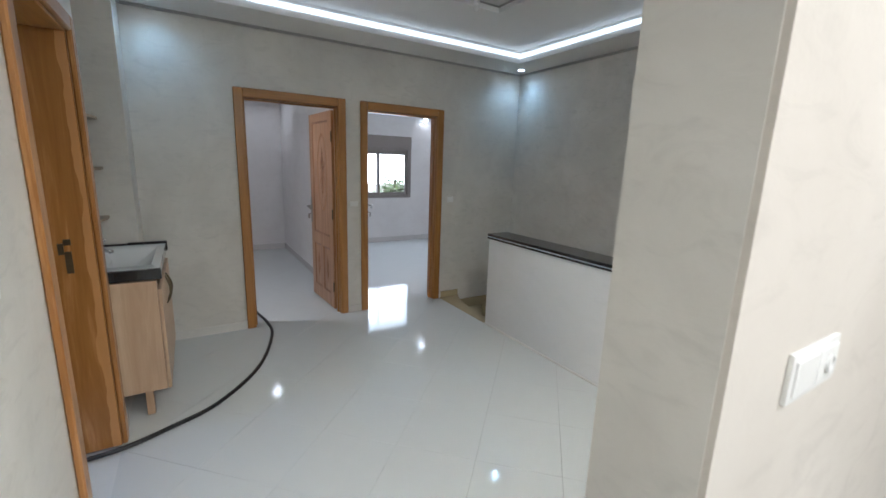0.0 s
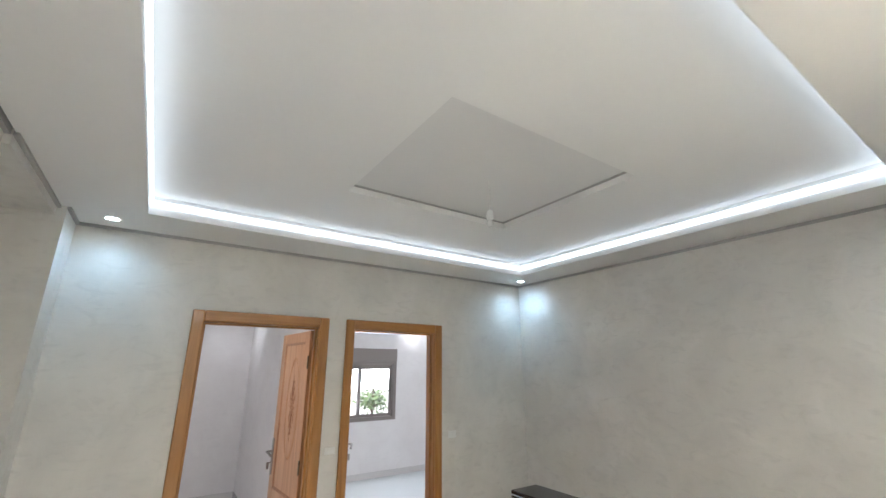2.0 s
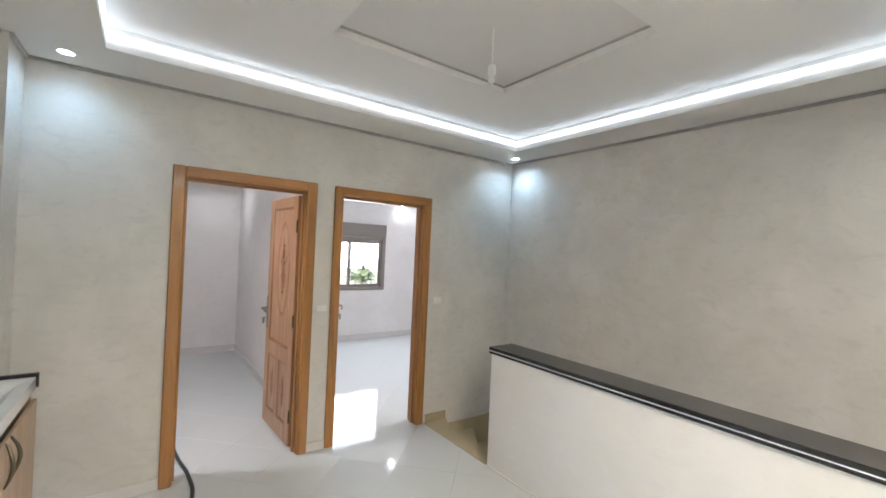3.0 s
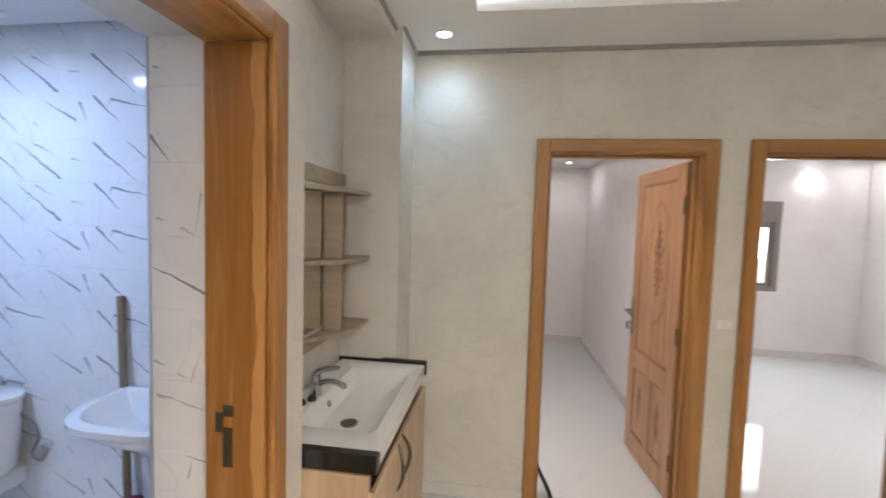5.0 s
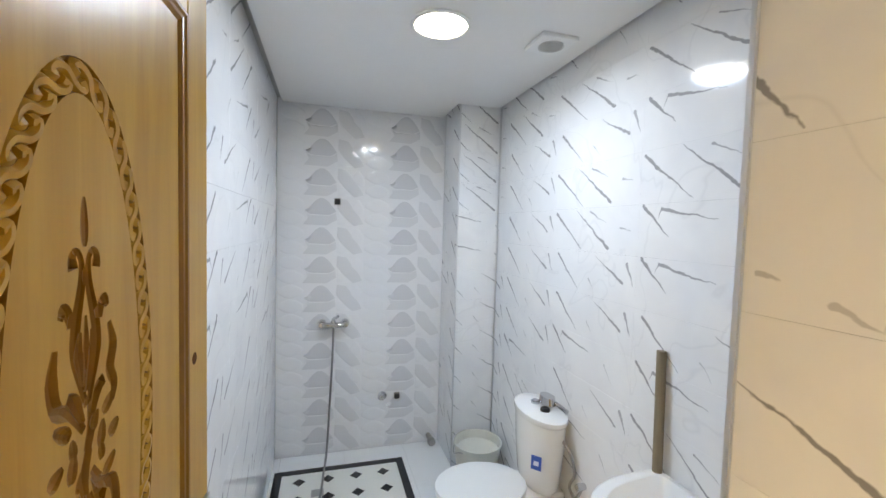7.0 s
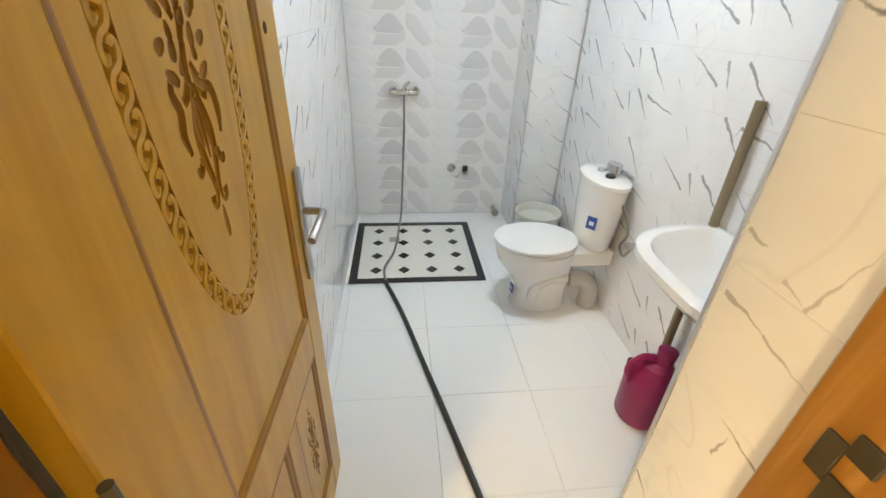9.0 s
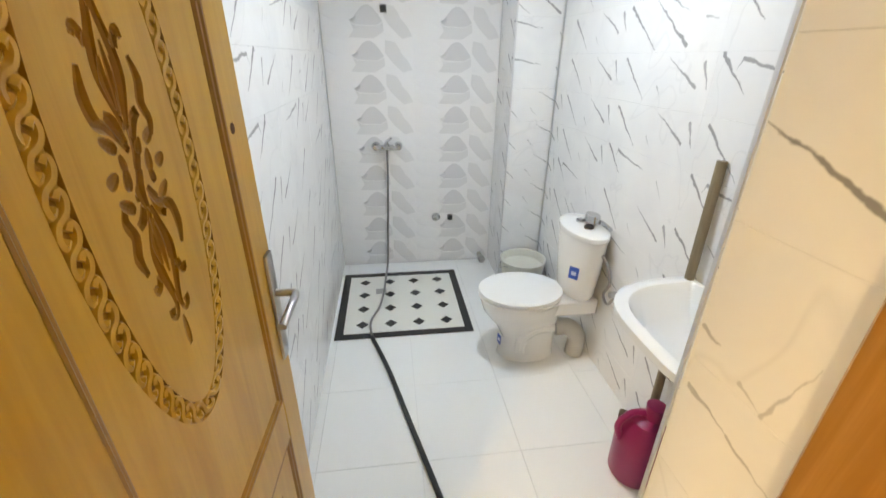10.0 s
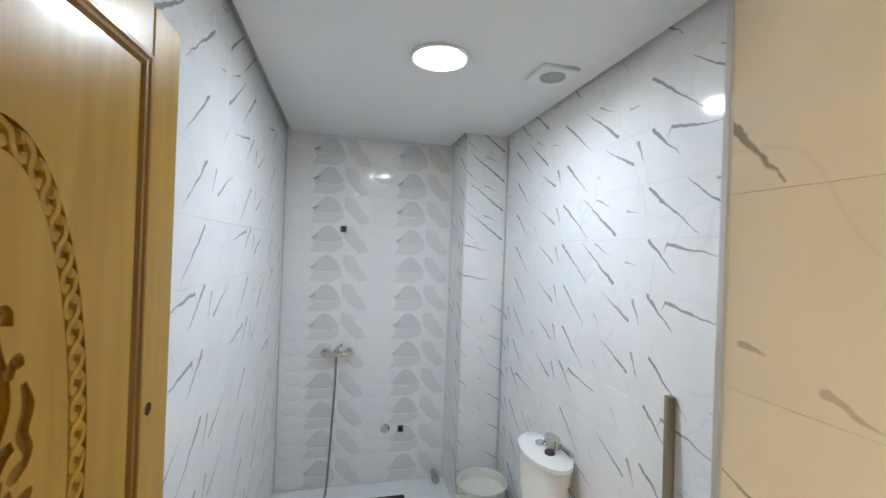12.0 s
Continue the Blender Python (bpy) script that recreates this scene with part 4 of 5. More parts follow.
for a, b, y in ((X0 + 0.07, 3.34, 7.775), (3.29, X1 - 0.07, 7.80)):
    sash = part("sash", boxes(((a, y - 0.012, Z0 + 0.06), (a + 0.045, y + 0.012, 1.79)), ((b - 0.045, y - 0.012, Z0 + 0.06), (b, y + 0.012, 1.79)), ((a + 0.045, y - 0.012, Z0 + 0.06), (b - 0.045, y + 0.012, Z0 + 0.105)), ((a + 0.045, y - 0.012, 1.745), (b - 0.045, y + 0.012, 1.79))), ALU, window_1)
    pane = part("pane", box((a + 0.045, y - 0.002, Z0 + 0.105), (b - 0.045, y + 0.002, 1.745)), GLASS, sash)
    pane.visible_shadow = False
structure("ground", box((-60, 8.2, -3.4), (80, 140, -3.2)), GROUND, "pale dusty ground outside the house", "ground")
structure("backdrop", box((-90, 90, -3.2), (110, 90.2, 60)), OUTDOOR, "hazy bright sky in the distance", "backdrop")


def tree(x, y, z, height, crown, seed):
    rnd = random.Random(seed)
    t = thing("tree", "leafy green tree seen through the window", "tree", group="trees outside")
    trunk = tube(spline([(x, y, z), (x + 0.1, y, z + height * 0.3), (x - 0.05, y, z + height * 0.6), (x, y, z + height * 0.85)], 5), [0.16 - 0.11 * k / 15 for k in range(16)], 8)
    tips = []
    for k in range(9):
        a, l = k * 2.4, crown * rnd.uniform(0.5, 0.95)
        s = Vector((x, y, z + height * rnd.uniform(0.4, 0.75)))
        e = s + Vector((math.cos(a) * l, math.sin(a) * l, l * rnd.uniform(0.25, 0.8)))
        tube([s, (s + e) / 2 + Vector((0, 0, 0.1)), e], [0.06, 0.04, 0.015], 6, trunk)
        tips += [e, (s + e) / 2]
    part("trunk", trunk, BARK, t)
    vs, fs = [], []
    for k in range(600):
        c = rnd.choice(tips) + Vector([rnd.gauss(0, crown * 0.22) for _ in range(3)])
        u = Vector([rnd.gauss(0, 1) for _ in range(3)]).normalized() * rnd.uniform(0.07, 0.14)
        w = u.orthogonal() * 0.5
        i = len(vs)
        vs += [tuple(c - u), tuple(c + w), tuple(c + u), tuple(c - w)]
        fs.append((i, i + 1, i + 2, i + 3))
    me = bpy.data.meshes.new("crown")
    me.from_pydata(vs, [], fs)
    me.materials.append(LEAF)
    ob = new("crown", me)
    ob.parent = t


tree(11.6, 25.0, -3.2, 4.4, 1.1, 3)

# ---- switches ----
def switch(m, w, h, rockers, label):
    s = thing("light_switch", label, "switch", group="wall switches")
    part("plate", box((-w / 2, -0.010, -h / 2), (w / 2, 0.0, h / 2), 0.004, seg=2), WHITE_PLASTIC, s, "", True, m)
    rw = (w - 0.024) / rockers
    for k in range(rockers):
        a = -w / 2 + 0.012 + k * rw
        part("rocker", box((a + 0.002, -0.0145, -h / 2 + 0.014), (a + rw - 0.002, -0.009, h / 2 - 0.014), 0.002), WHITE_PLASTIC, s, "", False, m)
    return s


switch(pose(2.71, NY, 1.16), 0.08, 0.06, 1, "small white switch plate beside the doorway")
switch(pose(1.575, NY, 1.135), 0.08, 0.05, 1, "small white switch plate between the doorways")
switch(pose(WX, 1.54, 1.235, 0, 0, 90), 0.085, 0.085, 1, "white light switch beside the bathroom door")
sw = switch(pose(1.192, SY0, 1.183), 0.23, 0.10, 2, "white double switch with a socket")
part("socket", lathe([(0.019, 0), (0.019, 0.006), (0.015, 0.006), (0.014, 0.001)], 20, True, pose(1.192, SY0, 1.183) @ pose(0.055, -0.0145, 0, 90)), WHITE_PLASTIC, sw, "round socket", True)

# ---- washbasin recess ----
VY0, VY1, VXF, VXB, VZ = 3.0, 3.875, 0.0, -0.47, 0.905
vanity = thing("vanity_cabinet", "pale oak vanity cabinet hung in the wall recess", "cabinet")
for lo, hi in (((VXB, VY0, 0.165), (-0.022, VY0 + 0.018, 0.842)), ((VXB, VY1 - 0.018, 0.165), (-0.022, VY1, 0.842))):
    part("side_panel", box(lo, hi, 0.002), LAMINATE, vanity)
part("bottom_panel", box((VXB, VY0 + 0.018, 0.165), (-0.022, VY1 - 0.018, 0.183)), LAMINATE, vanity)
part("back_panel", box((VXB, VY0 + 0.018, 0.183), (VXB + 0.012, VY1 - 0.018, 0.842)), LAMINATE, vanity)
VM = 3.31
for a, b, hy in ((VY0, VM - 0.002, VM - 0.035), (VM + 0.002, VY1, VM + 0.035)):
    dr = part("door", box((-0.020, a, 0.165), (VXF - 0.002, b, 0.790), 0.003), LAMINATE, vanity)
    s = -1 if hy < VM else 1
    bow = [(VXF + 0.004 + 0.026 * math.sin(math.pi * k / 12), hy + s * 0.022 * math.sin(math.pi * k / 12), 0.62 + 0.18 * k / 12) for k in range(13)]
    part("handle", tube(bow, [0.004 + 0.004 * math.sin(math.pi * k / 12) for k in range(13)], 8), BRONZE, dr, "curved metal bow handle", True)
for y in (VY0 + 0.05, VY1 - 0.05):
    part("foot", box((-0.40, y - 0.02, 0.0), (-0.36, y + 0.02, 0.165), 0.004), LAMINATE, vanity)
part("foot", box((-0.14, VY0 + 0.03, 0.0), (-0.10, VY0 + 0.07, 0.165), 0.004), LAMINATE, vanity)

basin = thing("vanity_basin", "white ceramic basin top with black granite edging", "basin")
bowl = bmesh.new()
def rim_ring(x0, x1, y0, y1, z, r, n=6):
    pts = []
    for cx, cy, a0 in ((x1 - r, y1 - r, 0), (x0 + r, y1 - r, 90), (x0 + r, y0 + r, 180), (x1 - r, y0 + r, 270)):
        for k in range(n + 1):
            a = radians(a0 + 90 * k / n)
            pts.append(Vector((cx + r * math.cos(a), cy + r * math.sin(a), z)))
    return pts
loft([rim_ring(VXB + 0.02, VXF - 0.005, VY0 + 0.03, VY1 - 0.022, 0.845, 0.005), rim_ring(VXB + 0.02, VXF - 0.005, VY0 + 0.03, VY1 - 0.022, VZ, 0.008),
      rim_ring(VXB + 0.12, VXF - 0.05, VY0 + 0.14, VY1 - 0.12, VZ + 0.001, 0.03), rim_ring(VXB + 0.13, VXF - 0.065, VY0 + 0.16, VY1 - 0.14, VZ - 0.012, 0.03),
      rim_ring(VXB + 0.17, VXF - 0.12, VY0 + 0.22, VY1 - 0.22, VZ - 0.055, 0.03), rim_ring(-0.26, -0.16, 3.28, 3.40, VZ - 0.058, 0.03)], bowl)
part("bowl", bowl, CERAMIC, basin, "", True)
part("edging_side", box((VXB + 0.01, VY0 - 0.006, 0.85), (VXF + 0.004, VY0 + 0.029, VZ + 0.006), 0.003), GRANITE, basin, "black granite side strip")
part("edging_back", box((VXB + 0.001, VY1 - 0.021, 0.85), (WX - 0.002, VY1 - 0.001, VZ + 0.012), 0.003), GRANITE, basin, "black granite upstand")
part("edging_back", box((WX + 0.0, VY1 - 0.021, 0.85), (VXF + 0.004, VY1 + 0.004, VZ + 0.018), 0.003), GRANITE, basin, "black granite upstand end")
part("drain", lathe([(0.034, VZ - 0.0565), (0.034, VZ - 0.052), (0.028, VZ - 0.050), (0.010, VZ - 0.054)], 24, True, pose(-0.20, 3.30, 0)), STEEL, basin, "steel drain", True)
part("overflow", lathe([(0.013, 0.0), (0.013, 0.004), (0.008, 0.003)], 18, True, pose(-0.318, 3.38, VZ - 0.024, 0, 65)), STEEL, basin, "small overflow hole", True)

faucet = thing("basin_faucet", "chrome single-lever basin mixer tap", "faucet")
FX, FY = -0.385, 3.40
part("body", lathe([(0.026, VZ), (0.026, VZ + 0.01), (0.021, VZ + 0.03), (0.022, VZ + 0.075), (0.019, VZ + 0.085)], 20, True, pose(FX, FY, 0)), CHROME, faucet, "", True)
part("spout", tube(spline([(FX, FY, VZ + 0.045), (FX + 0.06, FY, VZ + 0.062), (FX + 0.115, FY, VZ + 0.052), (FX + 0.122, FY, VZ + 0.038)], 6), 0.0125, 12), CHROME, faucet, "", True)
part("lever", tube(spline([(FX - 0.005, FY, VZ + 0.085), (FX + 0.03, FY, VZ + 0.108), (FX + 0.10, FY + 0.01, VZ + 0.118)], 6), [0.017 - 0.0007 * k for k in range(13)], 12), CHROME, faucet, "", True)
for sx, sy in ((-0.40, 3.30), (-0.375, 3.345)):
    plug = thing("stopper", "small black rubber stopper on the basin rim", "stopper", group="basin stoppers")
    part("plug", lathe([(0.018, VZ), (0.020, VZ + 0.008), (0.013, VZ + 0.02), (0.006, VZ + 0.024)], 16, True, pose(sx, sy, 0)), BLACK, plug, "", True)

shelf = thing("mirror_shelf", "greyish oak mirror board with three open corner shelves", "shelf")
SX, SY_A, SY_B = -0.469, 3.04, 3.872
part("top_board", box((SX, SY_A, 1.80), (SX + 0.018, SY_B, 1.872), 0.002), LAMINATE_GREY, shelf)
part("bottom_board", prism([(SY_A, 1.06), (SY_B - 0.05, 1.06), (SY_B, 1.10), (SY_A, 1.14)], SX, SX + 0.018, "x"), LAMINATE_GREY, shelf)
part("back_panel", box((SX, 3.63, 1.10), (SX + 0.014, SY_B, 1.80), 0.001), LAMINATE_GREY, shelf)
part("mirror", box((SX, SY_A, 1.14), (SX + 0.008, 3.62, 1.80)), MIRROR, shelf, "clear mirror pane")
part("divider", box((SX + 0.014, 3.622, 1.10), (SX + 0.10, 3.636, 1.79), 0.002), LAMINATE_GREY, shelf)
for z in (1.775, 1.448, 1.115):
    pts = [(SX + 0.0145, 3.43)] + [(SX + 0.0145 + 0.145 * math.sin(radians(a)), 3.60 + 0.26 * (1 - math.cos(radians(a))) * 0.6 - 0.12 * math.cos(radians(a))) for a in (15, 35, 60, 90)] + [(SX + 0.155, SY_B), (SX + 0.0145, SY_B)]
    part("shelf_board", prism(pts, z - 0.009, z + 0.009), LAMINATE_GREY, shelf)

# ---- floor cable ----
cable = thing("black_hose", "long black hose lying across the floor into the shower", "hose")
part("tube", tube(spline([(0.62, 5.3, 0.014), (0.66, 4.63, 0.014), (0.715, 4.25, 0.014), (0.707, 3.92, 0.014), (0.53, 3.365, 0.014), (0.242, 2.967, 0.014), (-0.025, 2.807, 0.014), (-0.24, 2.72, 0.014), (-0.50, 2.69, 0.014), (-0.862, 2.622, 0.014), (-1.173, 2.549, 0.014), (-1.568, 2.448, 0.014), (-1.95, 2.35, 0.014), (-2.239, 2.256, 0.016)], 10), 0.0125, 10), BLACK, cable, "", True)

# ---- bathroom ----
bath_lamp = thing("ceiling_lamp", "round flush LED ceiling lamp glowing bluish white", "lamp")
part("rim", lathe([(0.108, 2.484), (0.120, 2.482), (0.122, 2.476), (0.114, 2.472), (0.106, 2.473)], 40, False, pose(-1.86, 2.77, 0)), WHITE_PLASTIC, bath_lamp, "", True)
part("diffuser", lathe([(0.002, 2.4705), (0.060, 2.4725), (0.095, 2.4765), (0.107, 2.4805)], 40, True, pose(-1.86, 2.77, 0)), BATH_GLOW, bath_lamp, "glowing round diffuser")
vent = thing("ceiling_vent", "small square white extractor vent", "vent")
VX, VY = -1.855, 3.265
part("frame", box((VX - 0.085, VY - 0.085, 2.466), (VX + 0.085, VY + 0.085, 2.484), 0.004), WHITE_PLASTIC, vent)
grille = lathe([(0.055, 2.4655), (0.056, 2.4615), (0.050, 2.4615), (0.050, 2.465)], 24, False, pose(VX, VY, 0))
part("grille_ring", grille, GREY_PIPE, vent, "", True)
part("grille_back", lathe([(0.002, 2.4656), (0.050, 2.4656)], 24, True, pose(VX, VY, 0)), STEEL, vent)
for k in range(-4, 5):
    y = k * 0.011
    l = math.sqrt(0.049 ** 2 - y * y)
    part("slat", box((VX - l, VY + y - 0.003, 2.4615), (VX + l, VY + y + 0.003, 2.465)), GREY_PIPE, vent)
structure("corner_trim", boxes(((BE - 0.014, 2.811, 0.0), (BE - 0.007, 2.8145, 2.49)), ((-2.884, 3.193, 0.0), (-2.876, 3.201, 2.49))), TRIM_STEEL, "thin chrome corner trim strips on the tiles", "trim")

# shower tray mosaic
tray = thing("shower_floor", "white mosaic shower floor with black border and diamonds", "shower tray")
TX0, TX1, TY0, TY1, TW = -3.065, -2.245, 2.03, 2.885, 0.05
part("field", box((TX0 + TW, TY0 + TW, 0.0005), (TX1 - TW, TY1 - TW, 0.004)), TRAY_WHITE, tray)
for lo, hi in (((TX0, TY0, 0.0005), (TX1, TY0 + TW, 0.007)), ((TX0, TY1 - TW, 0.0005), (TX1, TY1, 0.007)), ((TX0, TY0 + TW, 0.0005), (TX0 + TW, TY1 - TW, 0.007)), ((TX1 - TW, TY0 + TW, 0.0005), (TX1, TY1 - TW, 0.007))):
    part("border", box(lo, hi, 0.0015), BLACK_TILE, tray, "black border strip")
for i in range(4):
    for j in range(4):
        x = TX0 + TW + (TX1 - TX0 - 2 * TW) * (i + 0.5) / 4
        y = TY0 + TW + (TY1 - TY0 - 2 * TW) * (j + 0.62) / 4.2
        r = 0.040
        part("diamond", prism([(x - r, y), (x, y - r), (x + r, y), (x, y + r)], 0.004, 0.0055), BLACK_TILE, tray)
part("drain", box((-2.825, 2.27, 0.0045), (-2.755, 2.345, 0.008), 0.002), STEEL, tray, "square steel drain")

mixer = thing("shower_mixer", "chrome wall shower mixer with a hanging hose", "shower mixer")
MX, MY, MZ = -3.185, 2.397, 0.958
part("body", tube([(MX, MY - 0.075, MZ), (MX, MY - 0.05, MZ), (MX, MY + 0.05, MZ), (MX, MY + 0.075, MZ)], [0.017, 0.021, 0.021, 0.017], 16), CHROME, mixer, "", True)
for s in (-1, 1):
    part("rosette", lathe([(0.032, 0.0), (0.032, 0.008), (0.020, 0.018), (0.017, 0.07)], 20, True, pose(BX + 0.004, MY + s * 0.08, MZ, 0, 90)), CHROME, mixer, "", True)
part("lever", tube(spline([(MX, MY, MZ + 0.015), (MX + 0.02, MY, MZ + 0.045), (MX + 0.05, MY + 0.03, MZ + 0.075)], 6), [0.018, 0.017, 0.016, 0.015, 0.014, 0.013, 0.012, 0.011, 0.0105, 0.010, 0.0095, 0.009, 0.009], 12), CHROME, mixer, "", True)
part("hose", tube(spline([(MX, MY, MZ - 0.02), (MX + 0.005, MY - 0.005, 0.7), (MX + 0.01, MY - 0.02, 0.35), (MX + 0.06, MY - 0.035, 0.08), (-3.0, 2.345, 0.02), (-2.80, 2.33, 0.016), (-2.58, 2.30, 0.015), (-2.40, 2.245, 0.015), (-2.245, 2.256, 0.018)], 8), 0.0075, 8), HOSE_METAL, mixer, "grey flexible shower hose", True)
valve = thing("wall_valve", "chrome round stop valve cap on the shower wall", "valve")
part("cap", lathe([(0.034, 0), (0.034, 0.006), (0.024, 0.016), (0.022, 0.035), (0.012, 0.04)], 22, True, pose(BX + 0.004, 2.758, 0.395, 0, 90)), CHROME, valve, "", True)
for y, z, nm in ((2.87, 0.39, "wall outlet"), (2.414, 1.831, "shower arm outlet")):
    o = thing("pipe_outlet", "small black plugged pipe outlet in the tiles", "pipe outlet", group="pipe outlets")
    part("plug", box((BX + 0.003, y - 0.018, z - 0.02), (BX + 0.03, y + 0.018, z + 0.02), 0.004), BLACK, o)
    part("collar", box((BX + 0.002, y - 0.022, z - 0.024), (BX + 0.007, y + 0.022, z + 0.024), 0.002), STEEL, o)
floor_valve = thing("corner_valve", "small grey angle valve low in the shower corner", "valve")
part("body", tube([(-3.23, 3.12, 0.06), (-3.15, 3.12, 0.06)], 0.02, 12), STEEL, floor_valve, "", True)
part("knob", lathe([(0.026, 0), (0.030, 0.012), (0.028, 0.04), (0.02, 0.046)], 16, True, pose(-3.15, 3.12, 0.06, 0, 90)), STEEL, floor_valve, "", True)


def oval(cx, cy, rx, ry, z, n=36, egg=0.0):
    return [Vector((cx + rx * math.cos(k * math.tau / n), cy + ry * math.sin(k * math.tau / n) * (1 + egg * math.sin(k * math.tau / n)), z)) for k in range(n)]


toilet = thing("toilet", "white ceramic close-coupled toilet with closed lid", "toilet")
CX = -2.03
part("bowl", loft([oval(CX, 3.14, 0.105, 0.165, 0.002), oval(CX, 3.14, 0.10, 0.16, 0.03), oval(CX, 3.15, 0.095, 0.15, 0.12), oval(CX, 3.13, 0.115, 0.175, 0.21), oval(CX, 3.10, 0.155, 0.215, 0.30), oval(CX, 3.09, 0.178, 0.222, 0.355), oval(CX, 3.09, 0.180, 0.224, 0.385)]), CERAMIC, toilet, "", True)
part("platform", box((CX - 0.12, 3.22, 0.30), (CX + 0.12, 3.48, 0.395), 0.03, seg=3), CERAMIC, toilet, "", True)
part("seat", loft([oval(CX, 3.08, 0.180, 0.222, 0.386), oval(CX, 3.08, 0.184, 0.226, 0.392), oval(CX, 3.08, 0.184, 0.226, 0.402), oval(CX, 3.08, 0.180, 0.222, 0.406)]), WHITE_PLASTIC, toilet, "", True)
part("lid", loft([oval(CX, 3.08, 0.180, 0.222, 0.409), oval(CX, 3.08, 0.186, 0.228, 0.415), oval(CX, 3.08, 0.184, 0.226, 0.426), oval(CX, 3.08, 0.165, 0.205, 0.434), oval(CX, 3.08, 0.10, 0.13, 0.437)]), WHITE_PLASTIC, toilet, "closed white plastic lid", True)
TKY = 3.385
tank = part("tank", loft([oval(CX, TKY, 0.13, 0.075, 0.40), oval(CX, TKY, 0.15, 0.085, 0.43), oval(CX, TKY, 0.17, 0.098, 0.60), oval(CX, TKY, 0.178, 0.103, 0.745)]), CERAMIC, toilet, "", True)
part("tank_lid", loft([oval(CX, TKY, 0.182, 0.106, 0.745), oval(CX, TKY, 0.190, 0.108, 0.755), oval(CX, TKY, 0.188, 0.107, 0.773), oval(CX, TKY, 0.165, 0.09, 0.784), oval(CX, TKY, 0.05, 0.03, 0.787)]), CERAMIC, toilet, "", True)
for dx, mat in ((-0.035, CHROME), (0.06, BLACK)):
    part("flush_button", lathe([(0.024, 0.785), (0.024, 0.797), (0.018, 0.802)], 18, True, pose(CX + dx, TKY - 0.005, 0)), mat, toilet, "", True)
def sticker(parent_ob, m, w, h):
    s = part("sticker", box((-w / 2, -0.0015, -h / 2), (w / 2, 0, h / 2)), BLUE, parent_ob, "blue product sticker", False, m)
    part("print", box((-w / 4, -0.0025, -h / 5), (w / 4, -0.0017, h / 8)), PALE_STICKER, s if parent_ob.parent is None else parent_ob, "pale print bars", False, m)
sticker(toilet, pose(CX + 0.125, TKY - 0.080, 0.57, -4, 0, 42), 0.05, 0.065)
sticker(toilet, pose(CX + 0.022, 2.977, 0.115, 0, 0, 10), 0.042, 0.06)
part("drain_pipe", tube(spline([(CX + 0.02, 3.30, 0.17), (CX + 0.03, 3.37, 0.17), (CX + 0.05, 3.42, 0.12), (CX + 0.05, 3.42, 0.002)], 6), 0.05, 14), GREY_PIPE, toilet, "grey plastic waste pipe", True)
part("trap_relief", tube(spline([(CX + 0.083, 3.08, 0.07), (CX + 0.088, 3.09, 0.16), (CX + 0.10, 3.16, 0.225), (CX + 0.09, 3.25, 0.22)], 6), 0.032, 10), CERAMIC, toilet, "", True)
part("supply_hose", tube(spline([(CX + 0.16, 3.42, 0.68), (CX + 0.21, 3.43, 0.64), (CX + 0.22, 3.45, 0.55), (CX + 0.17, 3.46, 0.46), (CX + 0.20, 3.475, 0.42), (CX + 0.24, 3.485, 0.50)], 6), 0.007, 8), STEEL, toilet, "braided steel supply hose", True)
part("stop_valve", tube([(CX + 0.24, 3.492, 0.50), (CX + 0.24, 3.45, 0.50)], 0.016, 12), CHROME, toilet, "", True)
chrome_head = thing("hand_sprayer", "chrome hand sprayer lying on the toilet tank", "sprayer")
part("head", loft([oval(CX + 0.01, 3.42, 0.05, 0.03, 0.838), oval(CX + 0.01, 3.42, 0.058, 0.036, 0.804), oval(CX + 0.0, 3.42, 0.045, 0.028, 0.824), oval(CX, 3.42, 0.02, 0.012, 0.832)]), CHROME, chrome_head, "", True)
part("grip", tube(spline([(CX + 0.03, 3.43, 0.814), (CX + 0.08, 3.445, 0.810), (CX + 0.13, 3.455, 0.800)], 5), 0.012, 10), CHROME, chrome_head, "", True)

bucket = thing("bucket", "milky white plastic bucket with a yellowish rim", "bucket")
part("pail", lathe([(0.115, 0.002), (0.12, 0.01), (0.15, 0.27), (0.158, 0.275), (0.158, 0.287), (0.148, 0.287), (0.142, 0.27), (0.118, 0.03)], 30, True, pose(-2.66, 3.305, 0)), BUCKET_PLASTIC, bucket, "", True)
part("paste", lathe([(0.002, 0.24), (0.140, 0.235)], 24, True, pose(-2.66, 3.305, 0)), BUCKET_PLASTIC, bucket, "creamy contents")
part("bail", tube([(-2.66 + 0.155 * math.cos(a), 3.305 + 0.155 * math.sin(a), 0.262 - 0.05 * math.sin((a + 2.6) / 1.6 * math.pi) ** 2) for a in [-2.6 + 1.6 * k / 14 for k in range(15)]], 0.003, 6), STEEL, bucket)

